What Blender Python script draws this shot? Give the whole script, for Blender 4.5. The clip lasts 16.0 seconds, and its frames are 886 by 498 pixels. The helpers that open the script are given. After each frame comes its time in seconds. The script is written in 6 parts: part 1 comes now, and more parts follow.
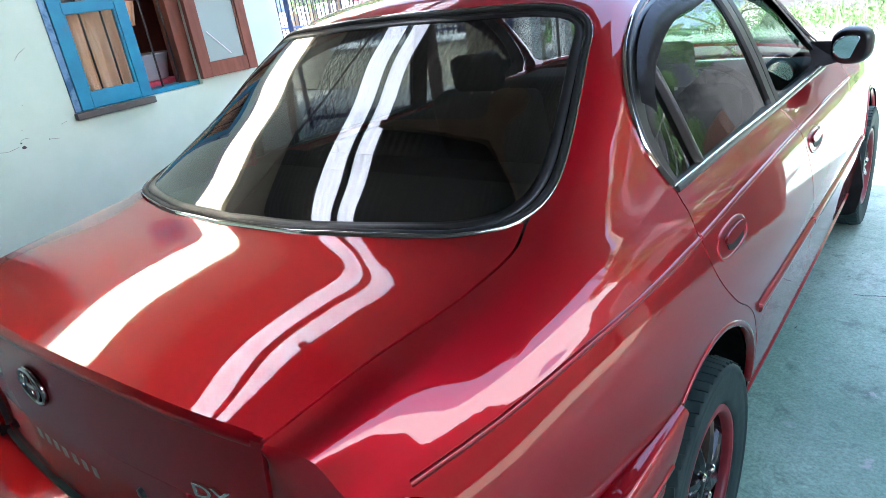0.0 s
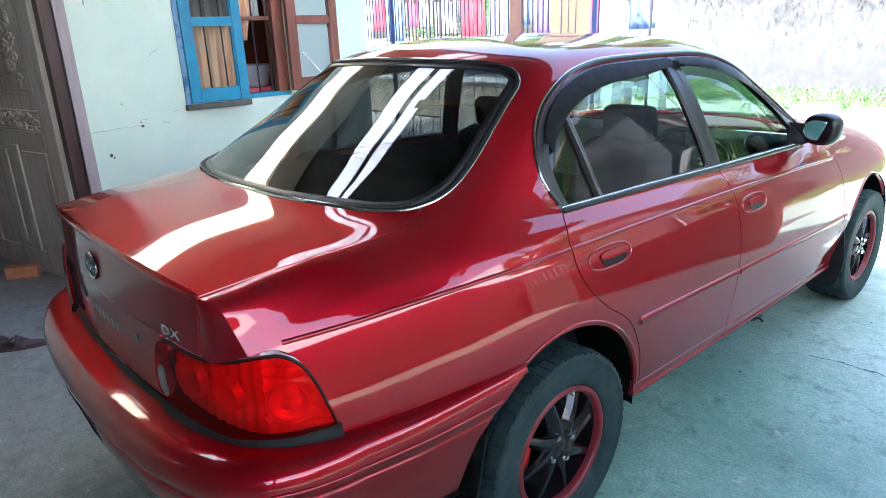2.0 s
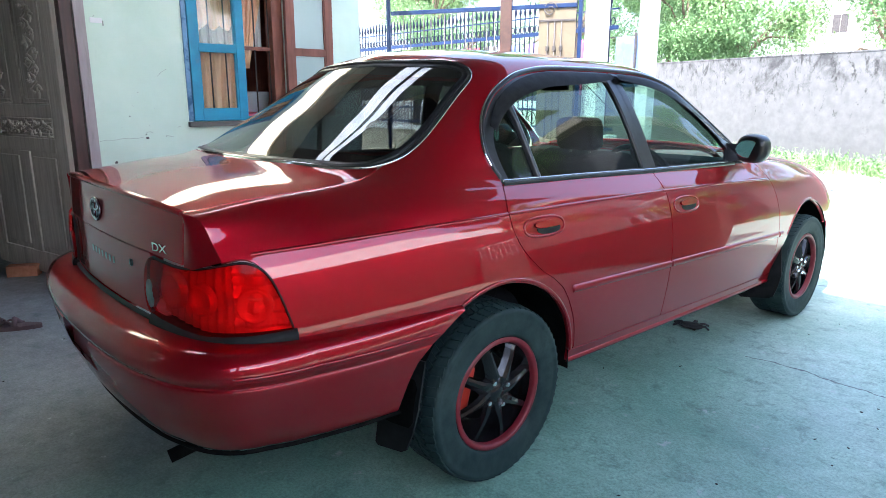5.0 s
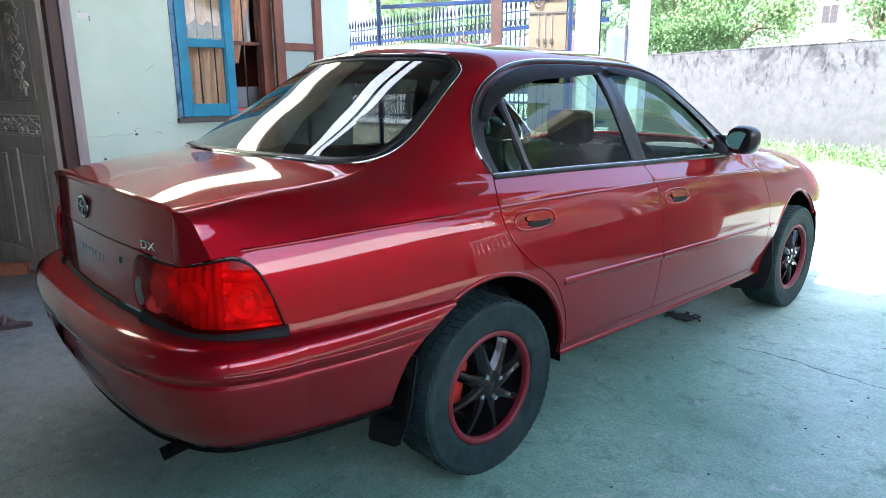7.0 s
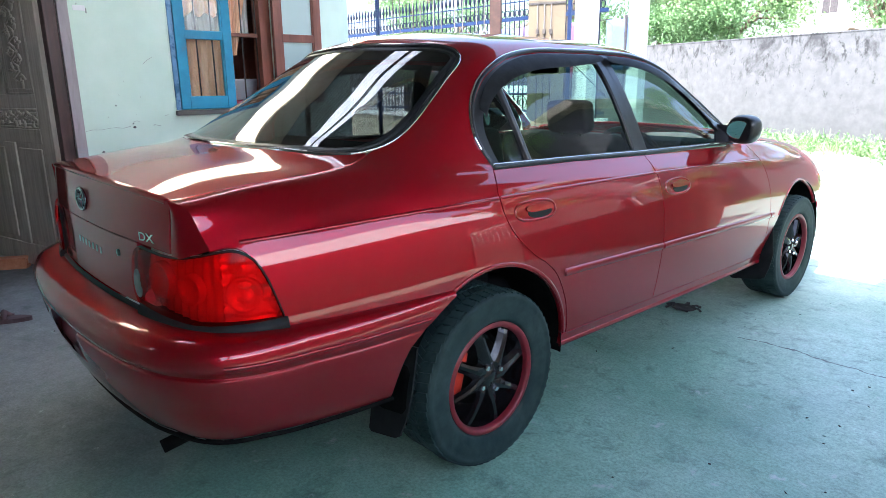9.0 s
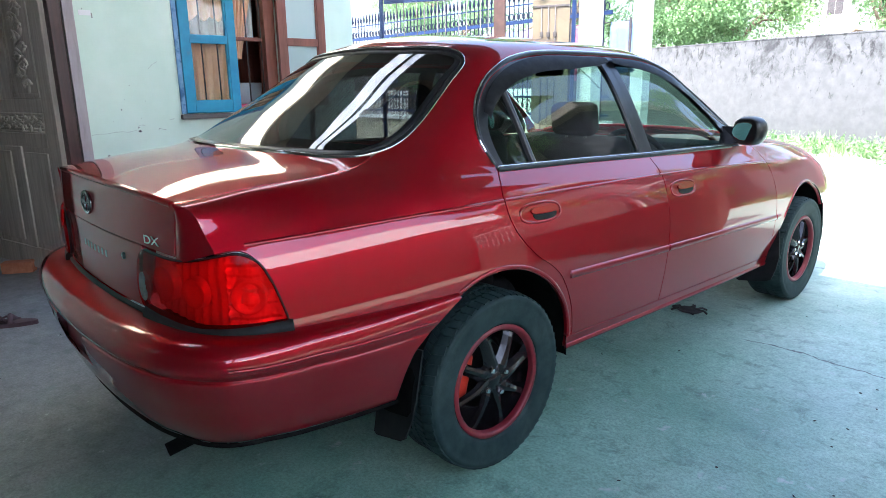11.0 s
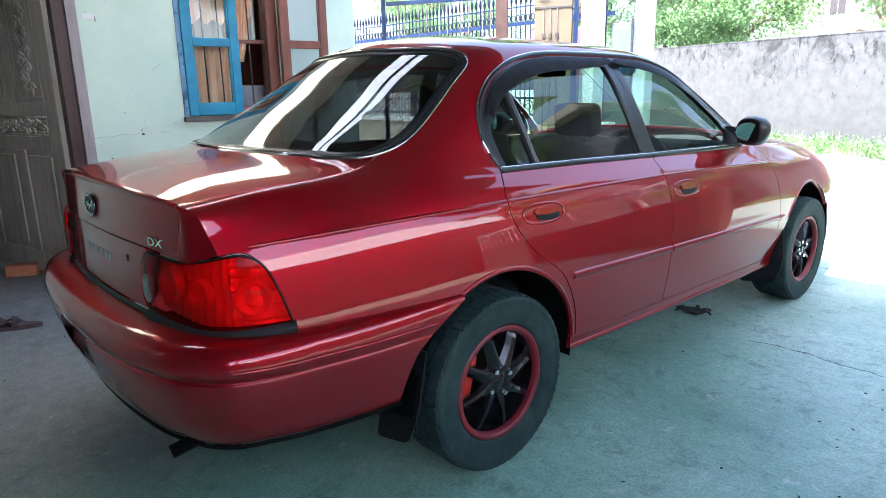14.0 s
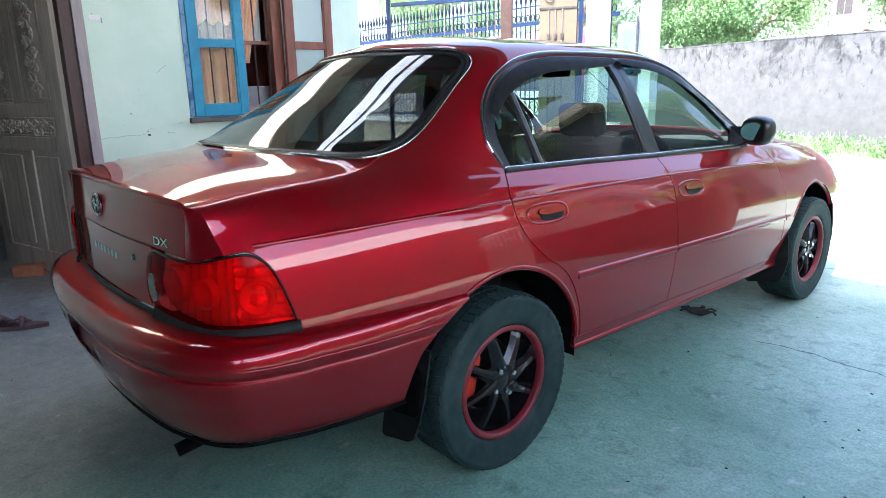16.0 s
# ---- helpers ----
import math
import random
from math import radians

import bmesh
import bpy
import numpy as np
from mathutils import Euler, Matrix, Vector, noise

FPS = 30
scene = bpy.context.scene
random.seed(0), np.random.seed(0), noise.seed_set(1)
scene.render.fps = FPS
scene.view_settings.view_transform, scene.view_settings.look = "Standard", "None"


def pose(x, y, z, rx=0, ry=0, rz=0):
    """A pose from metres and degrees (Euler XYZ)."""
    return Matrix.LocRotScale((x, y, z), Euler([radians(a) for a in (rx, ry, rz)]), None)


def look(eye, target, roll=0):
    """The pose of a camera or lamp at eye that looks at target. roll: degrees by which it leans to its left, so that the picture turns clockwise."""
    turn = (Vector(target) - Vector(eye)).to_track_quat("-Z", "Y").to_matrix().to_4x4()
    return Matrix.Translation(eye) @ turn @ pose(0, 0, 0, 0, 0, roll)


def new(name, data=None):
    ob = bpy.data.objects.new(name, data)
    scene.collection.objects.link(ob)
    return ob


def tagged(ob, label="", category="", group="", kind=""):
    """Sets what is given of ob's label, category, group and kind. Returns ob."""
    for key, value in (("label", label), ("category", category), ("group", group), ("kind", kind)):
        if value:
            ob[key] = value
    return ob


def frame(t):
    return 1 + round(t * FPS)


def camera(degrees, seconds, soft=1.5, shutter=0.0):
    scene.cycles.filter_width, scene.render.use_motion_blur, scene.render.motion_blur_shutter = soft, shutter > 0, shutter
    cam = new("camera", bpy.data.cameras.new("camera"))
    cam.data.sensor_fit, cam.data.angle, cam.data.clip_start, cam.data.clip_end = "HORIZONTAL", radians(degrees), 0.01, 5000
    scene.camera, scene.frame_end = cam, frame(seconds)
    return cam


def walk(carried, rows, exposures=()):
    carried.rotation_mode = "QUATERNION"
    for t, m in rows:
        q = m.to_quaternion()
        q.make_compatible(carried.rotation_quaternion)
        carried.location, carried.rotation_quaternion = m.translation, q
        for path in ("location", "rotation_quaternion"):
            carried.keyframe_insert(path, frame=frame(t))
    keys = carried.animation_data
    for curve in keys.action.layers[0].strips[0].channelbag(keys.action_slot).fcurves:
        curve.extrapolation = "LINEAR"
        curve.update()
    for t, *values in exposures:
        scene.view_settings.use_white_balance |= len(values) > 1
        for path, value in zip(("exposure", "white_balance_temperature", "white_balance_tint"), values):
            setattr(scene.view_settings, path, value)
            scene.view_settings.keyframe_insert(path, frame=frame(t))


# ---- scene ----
cam = camera(68.5, 16.0, soft=0.55)
PATH = [
    (0, (1.158, -1.183, 1.405), (-0.048, 0.224, 0.652), -8.6),
    (0.5, (1.361, -1.173, 1.396), (-0.047, 0.041, 0.66), -6.5),
    (1, (1.557, -1.128, 1.405), (0.06, 0.006, 0.715), -3.4),
    (1.5, (1.66, -1.198, 1.414), (0.172, -0.012, 0.799), -3.5),
    (2, (1.786, -1.279, 1.417), (0.356, -0.031, 0.788), -2.2),
    (2.5, (1.835, -1.271, 1.386), (0.406, -0.026, 0.746), -2.1),
    (3, (1.873, -1.248, 1.275), (0.376, -0.011, 0.798), -0.7),
    (3.5, (1.995, -1.31, 1.232), (0.483, -0.105, 0.72), 0.0),
    (4, (2.093, -1.38, 1.215), (0.63, -0.093, 0.766), 0.2),
    (4.5, (2.13, -1.418, 1.21), (0.669, -0.128, 0.761), 0.2),
    (7, (2.133, -1.41, 1.21), (0.692, -0.105, 0.74), -0.3),
    (7.5, (2.133, -1.41, 1.207), (0.692, -0.105, 0.738), -0.3),
    (8, (2.131, -1.409, 1.205), (0.709, -0.085, 0.731), 0.3),
    (8.5, (2.127, -1.406, 1.205), (0.703, -0.086, 0.728), -0.1),
    (9, (2.128, -1.405, 1.203), (0.691, -0.104, 0.711), -0.6),
    (11.5, (2.125, -1.403, 1.199), (0.676, -0.111, 0.718), -0.8),
    (12, (2.125, -1.404, 1.198), (0.679, -0.108, 0.716), -0.6),
    (12.5, (2.122, -1.402, 1.198), (0.676, -0.108, 0.715), -0.7),
    (13, (2.125, -1.405, 1.2), (0.675, -0.112, 0.727), -0.8),
    (13.5, (2.121, -1.404, 1.2), (0.665, -0.117, 0.729), -0.8),
    (14, (2.124, -1.404, 1.198), (0.669, -0.117, 0.721), -1.1),
    (14.5, (2.126, -1.407, 1.198), (0.664, -0.126, 0.727), -1.1),
    (15, (2.126, -1.407, 1.197), (0.663, -0.129, 0.722), -0.9),
    (15.5, (2.126, -1.403, 1.197), (0.666, -0.122, 0.723), -1.0),
    (16, (2.129, -1.405, 1.195), (0.663, -0.129, 0.721), -1.2),
]
walk(cam, [(t, look(eye, target, roll)) for t, eye, target, roll in PATH], [(0, 3.24, 6050, 11), (1, 3.27, 6050, 11), (2.5, 3.27, 6050, 11), (3.5, 3.20, 6050, 11), (4.0, 3.27, 6050, 11), (4.5, 3.02, 6050, 11), (7, 3.00, 6050, 11), (16, 3.00, 6050, 11)])

# ---- light ----
world = bpy.data.worlds.new("sky_world")
scene.world = world
world.use_nodes = True
_wn = world.node_tree.nodes
_sky = _wn.new("ShaderNodeTexSky")
_sky.sky_type, _sky.sun_disc = "NISHITA", False
SUN_EL, SUN_AZ = 64.0, 170.0      # azimuth: degrees from +y towards +x
_sky.sun_elevation, _sky.sun_rotation = radians(SUN_EL), radians(SUN_AZ)
_sky.dust_density, _sky.air_density = 4.0, 1.0
world.node_tree.links.new(_sky.outputs[0], _wn["Background"].inputs[0])
_wn["Background"].inputs[1].default_value = 0.15
_sd = bpy.data.lights.new("sun", "SUN")
_sd.energy, _sd.angle, _sd.color = 2.8, radians(0.6), (1.0, 0.97, 0.94)
sun = new("sun", _sd)
_dir = Vector((math.sin(radians(SUN_AZ)) * math.cos(radians(SUN_EL)), math.cos(radians(SUN_AZ)) * math.cos(radians(SUN_EL)), math.sin(radians(SUN_EL))))
sun.matrix_world = look(_dir * 30, (0, 0, 0))

# ---- materials ----


def material(name, base=(0.5, 0.5, 0.5), rough=0.5, metal=0.0, coat=0.0, coat_rough=0.03, spec=0.5):
    m = bpy.data.materials.new(name)
    m.use_nodes = True
    b = m.node_tree.nodes["Principled BSDF"]
    b.inputs["Base Color"].default_value = (*base, 1)
    b.inputs["Roughness"].default_value = rough
    b.inputs["Metallic"].default_value = metal
    b.inputs["Coat Weight"].default_value = coat
    b.inputs["Coat Roughness"].default_value = coat_rough
    b.inputs["Specular IOR Level"].default_value = spec
    return m, m.node_tree, b


def node(tree, kind, **values):
    n = tree.nodes.new(kind)
    for key, value in values.items():
        if key in n.inputs:
            n.inputs[key].default_value = value
    return n


def texture_coords(tree, scale=(1, 1, 1)):
    co = tree.nodes.new("ShaderNodeTexCoord")
    mp = tree.nodes.new("ShaderNodeMapping")
    mp.inputs["Scale"].default_value = scale
    tree.links.new(co.outputs["Object"], mp.inputs["Vector"])
    return mp.outputs[0]


def noise_node(tree, vec, scale, detail=6.0, rough=0.6, distortion=0.0):
    n = node(tree, "ShaderNodeTexNoise", Scale=scale, Detail=detail, Roughness=rough, Distortion=distortion)
    tree.links.new(vec, n.inputs["Vector"])
    return n.outputs["Fac"]


def ramp(tree, fac, stops):
    r = tree.nodes.new("ShaderNodeValToRGB")
    el = r.color_ramp.elements
    while len(el) < len(stops):
        el.new(0.5)
    for e, (p, c) in zip(el, stops):
        e.position = p
        e.color = (*c, 1) if len(c) == 3 else c
    tree.links.new(fac, r.inputs[0])
    return r.outputs[0]


def mix_colour(tree, fac, a, b, blend="MIX"):
    n = tree.nodes.new("ShaderNodeMix")
    n.data_type, n.blend_type = "RGBA", blend
    for socket, value in ((n.inputs[0], fac), (n.inputs[6], a), (n.inputs[7], b)):
        if hasattr(value, "is_linked"):
            tree.links.new(value, socket)
        elif isinstance(value, tuple):
            socket.default_value = (*value, 1)
        else:
            socket.default_value = value
    return n.outputs[2]


def bump(tree, bsdf, height, strength=0.3, distance=0.01):
    n = node(tree, "ShaderNodeBump", Strength=strength, Distance=distance)
    tree.links.new(height, n.inputs["Height"])
    tree.links.new(n.outputs[0], bsdf.inputs["Normal"])


def worn(name, c1, c2, scale=8.0, rough=0.6, metal=0.0, bump_scale=60.0, bump_strength=0.15, spec=0.5, stain=None, stain_scale=2.0, stain_lo=0.55, stain_hi=0.75, stretch=(1, 1, 1)):
    """Two tones at a fine scale, stains at a coarse one, and a fine relief."""
    m, t, b = material(name, c1, rough, metal, spec=spec)
    v = texture_coords(t, stretch)
    col = ramp(t, noise_node(t, v, scale), [(0.35, c1), (0.68, c2)])
    if stain:
        f = ramp(t, noise_node(t, v, stain_scale, 8.0, 0.65, 0.4), [(stain_lo, (0, 0, 0)), (stain_hi, (1, 1, 1))])
        col = mix_colour(t, f, col, stain)
    t.links.new(col, b.inputs["Base Color"])
    bump(t, b, noise_node(t, v, bump_scale, 4.0), bump_strength, 0.004)
    return m


def glass(name, tint, gloss_rough=0.0, ior=1.5):
    """A thin pane: a tint that lets the light through, and a gloss that grows towards grazing angles."""
    m = bpy.data.materials.new(name)
    m.use_nodes = True
    t = m.node_tree
    t.nodes.remove(t.nodes["Principled BSDF"])
    clear, shine, mixer = t.nodes.new("ShaderNodeBsdfTransparent"), t.nodes.new("ShaderNodeBsdfGlossy"), t.nodes.new("ShaderNodeMixShader")
    clear.inputs[0].default_value = (*tint, 1)
    shine.inputs["Roughness"].default_value = gloss_rough
    f0 = ((ior - 1) / (ior + 1)) ** 2
    lw = node(t, "ShaderNodeLayerWeight", Blend=0.5)
    power = t.nodes.new("ShaderNodeMath")
    power.operation = "POWER"
    power.inputs[1].default_value = 5.0
    t.links.new(lw.outputs["Facing"], power.inputs[0])
    scaled = t.nodes.new("ShaderNodeMath")
    scaled.operation = "MULTIPLY_ADD"
    scaled.inputs[1].default_value, scaled.inputs[2].default_value = 1 - f0, f0
    t.links.new(power.outputs[0], scaled.inputs[0])
    t.links.new(scaled.outputs[0], mixer.inputs[0])
    t.links.new(clear.outputs[0], mixer.inputs[1])
    t.links.new(shine.outputs[0], mixer.inputs[2])
    t.links.new(mixer.outputs[0], t.nodes["Material Output"].inputs[0])
    return m


def lamp_lens():
    """Moulded red plastic: part of the light goes through, part is scattered in it, and its face shines."""
    m, t, b = material("red_lamp_lens", (0.95, 0.018, 0.012), 0.06, 0.0, 0.0, 0.01, 0.1)
    clear, mixer = t.nodes.new("ShaderNodeBsdfTransparent"), t.nodes.new("ShaderNodeMixShader")
    clear.inputs[0].default_value = (1.0, 0.034, 0.040, 1)
    mixer.inputs[0].default_value = 0.07
    t.links.new(clear.outputs[0], mixer.inputs[1])
    t.links.new(b.outputs[0], mixer.inputs[2])
    shine, outer = t.nodes.new("ShaderNodeBsdfGlossy"), t.nodes.new("ShaderNodeMixShader")
    shine.inputs["Roughness"].default_value = 0.02
    fres = node(t, "ShaderNodeFresnel", IOR=1.2)
    t.links.new(fres.outputs[0], outer.inputs[0])
    t.links.new(mixer.outputs[0], outer.inputs[1])
    t.links.new(shine.outputs[0], outer.inputs[2])
    t.links.new(outer.outputs[0], t.nodes["Material Output"].inputs[0])
    return m


def car_paint():
    m, t, b = material("red_metallic_paint", (0.2, 0.001, 0.008), 0.42, 0.72, 1.0, 0.010, 0.2)
    b.inputs["Coat IOR"].default_value = 1.6
    b.inputs["Specular Tint"].default_value = (0.30, 0.002, 0.008, 1)
    v = texture_coords(t)
    flake = noise_node(t, v, 900.0, 2.0)
    t.links.new(ramp(t, flake, [(0.3, (0.29, 0.0021, 0.009)), (0.75, (0.38, 0.0035, 0.015))]), b.inputs["Base Color"])
    # faint dust on the lacquer
    dust = ramp(t, noise_node(t, v, 5.0, 10.0, 0.7), [(0.45, (0.004, 0.004, 0.004)), (0.8, (0.022, 0.022, 0.022))])
    t.links.new(dust, b.inputs["Coat Roughness"])
    bump(t, b, noise_node(t, v, 260.0, 2.0), 0.012, 0.001)
    return m


PAINT = car_paint()
GLASS_DARK = glass("tinted_rear_glass", (0.16, 0.15, 0.175), ior=2.1)
GLASS_SIDE = glass("green_side_glass", (0.33, 0.45, 0.40), ior=1.65)
GLASS_CLEAR = glass("window_glass", (0.94, 0.95, 0.94), 0.02)
VISOR = worn("smoked_visor", (0.018, 0.019, 0.021), (0.026, 0.028, 0.030), 30, 0.06, spec=0.02)
RUBBER = worn("black_rubber", (0.012, 0.013, 0.013), (0.022, 0.024, 0.024), 20, 0.5, spec=0.15)
TRIM = worn("black_trim", (0.010, 0.011, 0.012), (0.018, 0.019, 0.02), 30, 0.32)
TYRE = worn("tyre_rubber", (0.017, 0.034, 0.034), (0.034, 0.058, 0.056), 14, 0.62, stain=(0.055, 0.082, 0.076), stain_scale=5, bump_scale=120, spec=0.15)
CHROME, _, _ = material("chrome", (0.75, 0.76, 0.78), 0.08, 1.0)
DARK_CHROME, _, _ = material("dulled_chrome", (0.34, 0.34, 0.36), 0.12, 1.0)
ALLOY = worn("black_alloy", (0.006, 0.006, 0.007), (0.010, 0.010, 0.011), 30, 0.15, 0.0, bump_strength=0.03)
RIM_RED = worn("red_rim_paint", (0.16, 0.010, 0.018), (0.22, 0.014, 0.024), 30, 0.4)
CALIPER = worn("red_brake_paint", (0.55, 0.035, 0.018), (0.65, 0.05, 0.025), 20, 0.5)
STEEL = worn("dull_steel", (0.16, 0.16, 0.16), (0.26, 0.25, 0.24), 20, 0.45, 0.8)
FABRIC = worn("dark_seat_cloth", (0.012, 0.012, 0.015), (0.021, 0.021, 0.025), 60, 0.9, bump_scale=300, bump_strength=0.4, spec=0.15)
PLASTIC = worn("dark_plastic", (0.020, 0.020, 0.022), (0.032, 0.032, 0.034), 50, 0.6, spec=0.15)
LINER = worn("grey_headliner", (0.12, 0.12, 0.11), (0.15, 0.15, 0.14), 40, 0.9)
UNDER = worn("underseal", (0.004, 0.004, 0.004), (0.009, 0.009, 0.008), 20, 0.9, spec=0.05)
MIRROR_GLASS, _, _ = material("mirror_glass", (0.55, 0.72, 0.70), 0.01, 1.0)
LAMP_RED = lamp_lens()
LAMP_WHITE = glass("clear_lamp_lens", (0.9, 0.9, 0.88), 0.02, 1.5)
LAMP_INNER, _, _ = material("bright_reflector", (0.98, 0.94, 0.92), 0.2, 0.24)
LAMP_FLUTE, _, _ = material("dim_reflector", (0.92, 0.85, 0.82), 0.2, 0.38)

WALL_PAINT = worn("mint_wall_paint", (0.575, 0.705, 0.585), (0.65, 0.765, 0.655), 3.0, 0.75, stain=(0.50, 0.64, 0.52), stain_scale=1.3, stain_lo=0.5, stain_hi=0.85, bump_scale=35, bump_strength=0.12)
CREAM = worn("cream_wall_paint", (0.36, 0.33, 0.25), (0.42, 0.38, 0.30), 3.0, 0.8, stain=(0.26, 0.23, 0.18), stain_scale=1.2, bump_scale=35)
DARK_BOARDS = worn("grey_timber_boards", (0.23, 0.175, 0.14), (0.34, 0.26, 0.21), 6, 0.8, stretch=(4, 4, 0.5), stain=(0.02, 0.02, 0.018))
METAL_ROOF = worn("pale_sheet_roof", (0.74, 0.80, 0.77), (0.80, 0.85, 0.82), 3, 0.5)
BACK_WALL = worn("grey_brown_render", (0.085, 0.082, 0.074), (0.12, 0.114, 0.10), 3, 0.85, stain=(0.06, 0.056, 0.05))
BRICKISH = worn("brown_render", (0.26, 0.15, 0.11), (0.34, 0.20, 0.15), 6, 0.85, stain=(0.18, 0.10, 0.08))
SLATE = worn("slate_grey_paint", (0.10, 0.108, 0.12), (0.15, 0.158, 0.17), 3, 0.8)
SOIL = worn("dry_soil", (0.26, 0.235, 0.19), (0.36, 0.33, 0.27), 9, 0.95, stain=(0.15, 0.17, 0.09), stain_scale=3)
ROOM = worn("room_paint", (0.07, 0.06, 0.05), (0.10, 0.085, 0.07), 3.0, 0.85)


def mouldy_wall():
    """Pale render with dark mould in streaks, thickest below the coping."""
    m, t, b = material("stained_render", (0.1, 0.1, 0.1), 0.9, spec=0.2)
    v = texture_coords(t)
    col = ramp(t, noise_node(t, v, 6.0), [(0.35, (0.098, 0.099, 0.100)), (0.68, (0.124, 0.125, 0.127))])
    pos = t.nodes.new("ShaderNodeSeparateXYZ")
    t.links.new(v, pos.inputs[0])
    wet = node(t, "ShaderNodeMapRange")
    for k, x in zip(range(1, 5), (0.5, 2.0, -0.09, 0.06)):
        wet.inputs[k].default_value = x
    t.links.new(pos.outputs["Z"], wet.inputs[0])
    for scale, stretch, lo, hi, tone in ((2.6, (1, 1, 0.7), 0.54, 0.70, (0.034, 0.034, 0.036)), (7.0, (1, 1, 0.55), 0.57, 0.68, (0.026, 0.026, 0.027))):
        add = t.nodes.new("ShaderNodeMath")
        t.links.new(noise_node(t, texture_coords(t, stretch), scale, 10.0, 0.7, 0.3), add.inputs[0])
        t.links.new(wet.outputs[0], add.inputs[1])
        col = mix_colour(t, ramp(t, add.outputs[0], [(lo, (0, 0, 0)), (hi, (0.85, 0.85, 0.85))]), col, tone)
    t.links.new(col, b.inputs["Base Color"])
    bump(t, b, noise_node(t, v, 25.0, 4.0), 0.3, 0.004)
    return m


BOUNDARY = mouldy_wall()
WHITE = worn("white_wall_paint", (0.74, 0.74, 0.73), (0.80, 0.80, 0.79), 3.0, 0.8, stain=(0.6, 0.6, 0.58), stain_scale=2)
BLUE = worn("blue_gloss_paint", (0.006, 0.20, 0.34), (0.010, 0.27, 0.43), 9, 0.4, stain=(0.09, 0.16, 0.18), stain_scale=6, stain_lo=0.62, stain_hi=0.8)
GATE_BLUE = worn("dark_blue_paint", (0.007, 0.020, 0.065), (0.012, 0.030, 0.085), 9, 0.45, spec=0.2)
BROWN = worn("red_brown_wood", (0.16, 0.045, 0.025), (0.24, 0.075, 0.045), 6, 0.45, stretch=(4, 4, 0.5), stain=(0.09, 0.03, 0.02), stain_scale=3)
OLDWOOD = worn("weathered_grey_wood", (0.36, 0.32, 0.27), (0.51, 0.46, 0.39), 9, 0.5, stretch=(5, 5, 0.4), stain=(0.22, 0.195, 0.16), stain_scale=2.2, bump_scale=80, bump_strength=0.35)
JAMB = worn("dark_stained_wood", (0.045, 0.020, 0.018), (0.075, 0.032, 0.026), 8, 0.45, stretch=(5, 5, 0.5))
ARCHITRAVE = worn("faded_mauve_trim", (0.30, 0.255, 0.255), (0.37, 0.32, 0.32), 8, 0.6, stain=(0.20, 0.165, 0.155), stain_scale=4, stretch=(3, 3, 0.5))
GREY_CLOTH = worn("grey_cloth", (0.20, 0.195, 0.18), (0.27, 0.26, 0.24), 12, 0.85, stretch=(3, 3, 0.4))
WORN_BLUE = worn("worn_pale_blue_paint", (0.10, 0.23, 0.38), (0.18, 0.32, 0.48), 14, 0.6, stain=(0.02, 0.10, 0.20), stain_scale=9, stain_lo=0.5, stain_hi=0.6)
CURTAIN = worn("gold_curtain", (0.92, 0.55, 0.32), (0.95, 0.68, 0.48), 12, 0.75, stretch=(3, 3, 0.4), stain=(0.55, 0.32, 0.14), stain_scale=5)
FROST, _, _ = material("frosted_glass", (0.34, 0.43, 0.41), 0.22, 0.0, 0.3, 0.1)
IRON = worn("dark_iron", (0.05, 0.045, 0.045), (0.09, 0.08, 0.08), 20, 0.5, 0.3)
FENCE = worn("fence_blue_grey", (0.006, 0.010, 0.024), (0.012, 0.018, 0.038), 8, 0.5, spec=0.15)
BEIGE_SHEET = worn("beige_sheet_metal", (0.125, 0.10, 0.066), (0.15, 0.12, 0.08), 4, 0.5, stain=(0.10, 0.08, 0.05), stain_scale=3)
POST_BROWN = worn("rusty_post", (0.040, 0.018, 0.016), (0.065, 0.030, 0.025), 12, 0.6)
BRICK = worn("fired_clay", (0.45, 0.17, 0.09), (0.56, 0.24, 0.14), 25, 0.9, bump_scale=120, bump_strength=0.4)
ROOF_SHEET = worn("roof_sheet", (0.075, 0.07, 0.065), (0.12, 0.112, 0.10), 2, 0.6, 0.2)
TIMBER = worn("roof_timber", (0.16, 0.11, 0.07), (0.22, 0.15, 0.10), 10, 0.8)
PINK = worn("pink_plastic", (0.75, 0.10, 0.16), (0.8, 0.14, 0.2), 10, 0.4)
BASIN = worn("white_plastic", (0.62, 0.66, 0.72), (0.70, 0.74, 0.78), 10, 0.35)
SANDAL = worn("purple_brown_sandal", (0.085, 0.045, 0.05), (0.13, 0.075, 0.08), 20, 0.7)
DEBRIS = worn("dark_cloth", (0.03, 0.028, 0.026), (0.05, 0.047, 0.043), 20, 0.9)
CRACK = worn("crack_shadow", (0.26, 0.28, 0.24), (0.32, 0.34, 0.30), 20, 0.9)
LENS_GREY = worn("ribbed_grey_lens", (0.16, 0.145, 0.14), (0.26, 0.235, 0.225), 40, 0.15)
LEAF = worn("leaf_green", (0.075, 0.165, 0.055), (0.18, 0.31, 0.125), 3, 0.6)
LEAF2 = worn("leaf_yellow_green", (0.10, 0.20, 0.07), (0.22, 0.34, 0.14), 3, 0.6)
BARK = worn("bark", (0.10, 0.075, 0.05), (0.16, 0.12, 0.085), 12, 0.95)


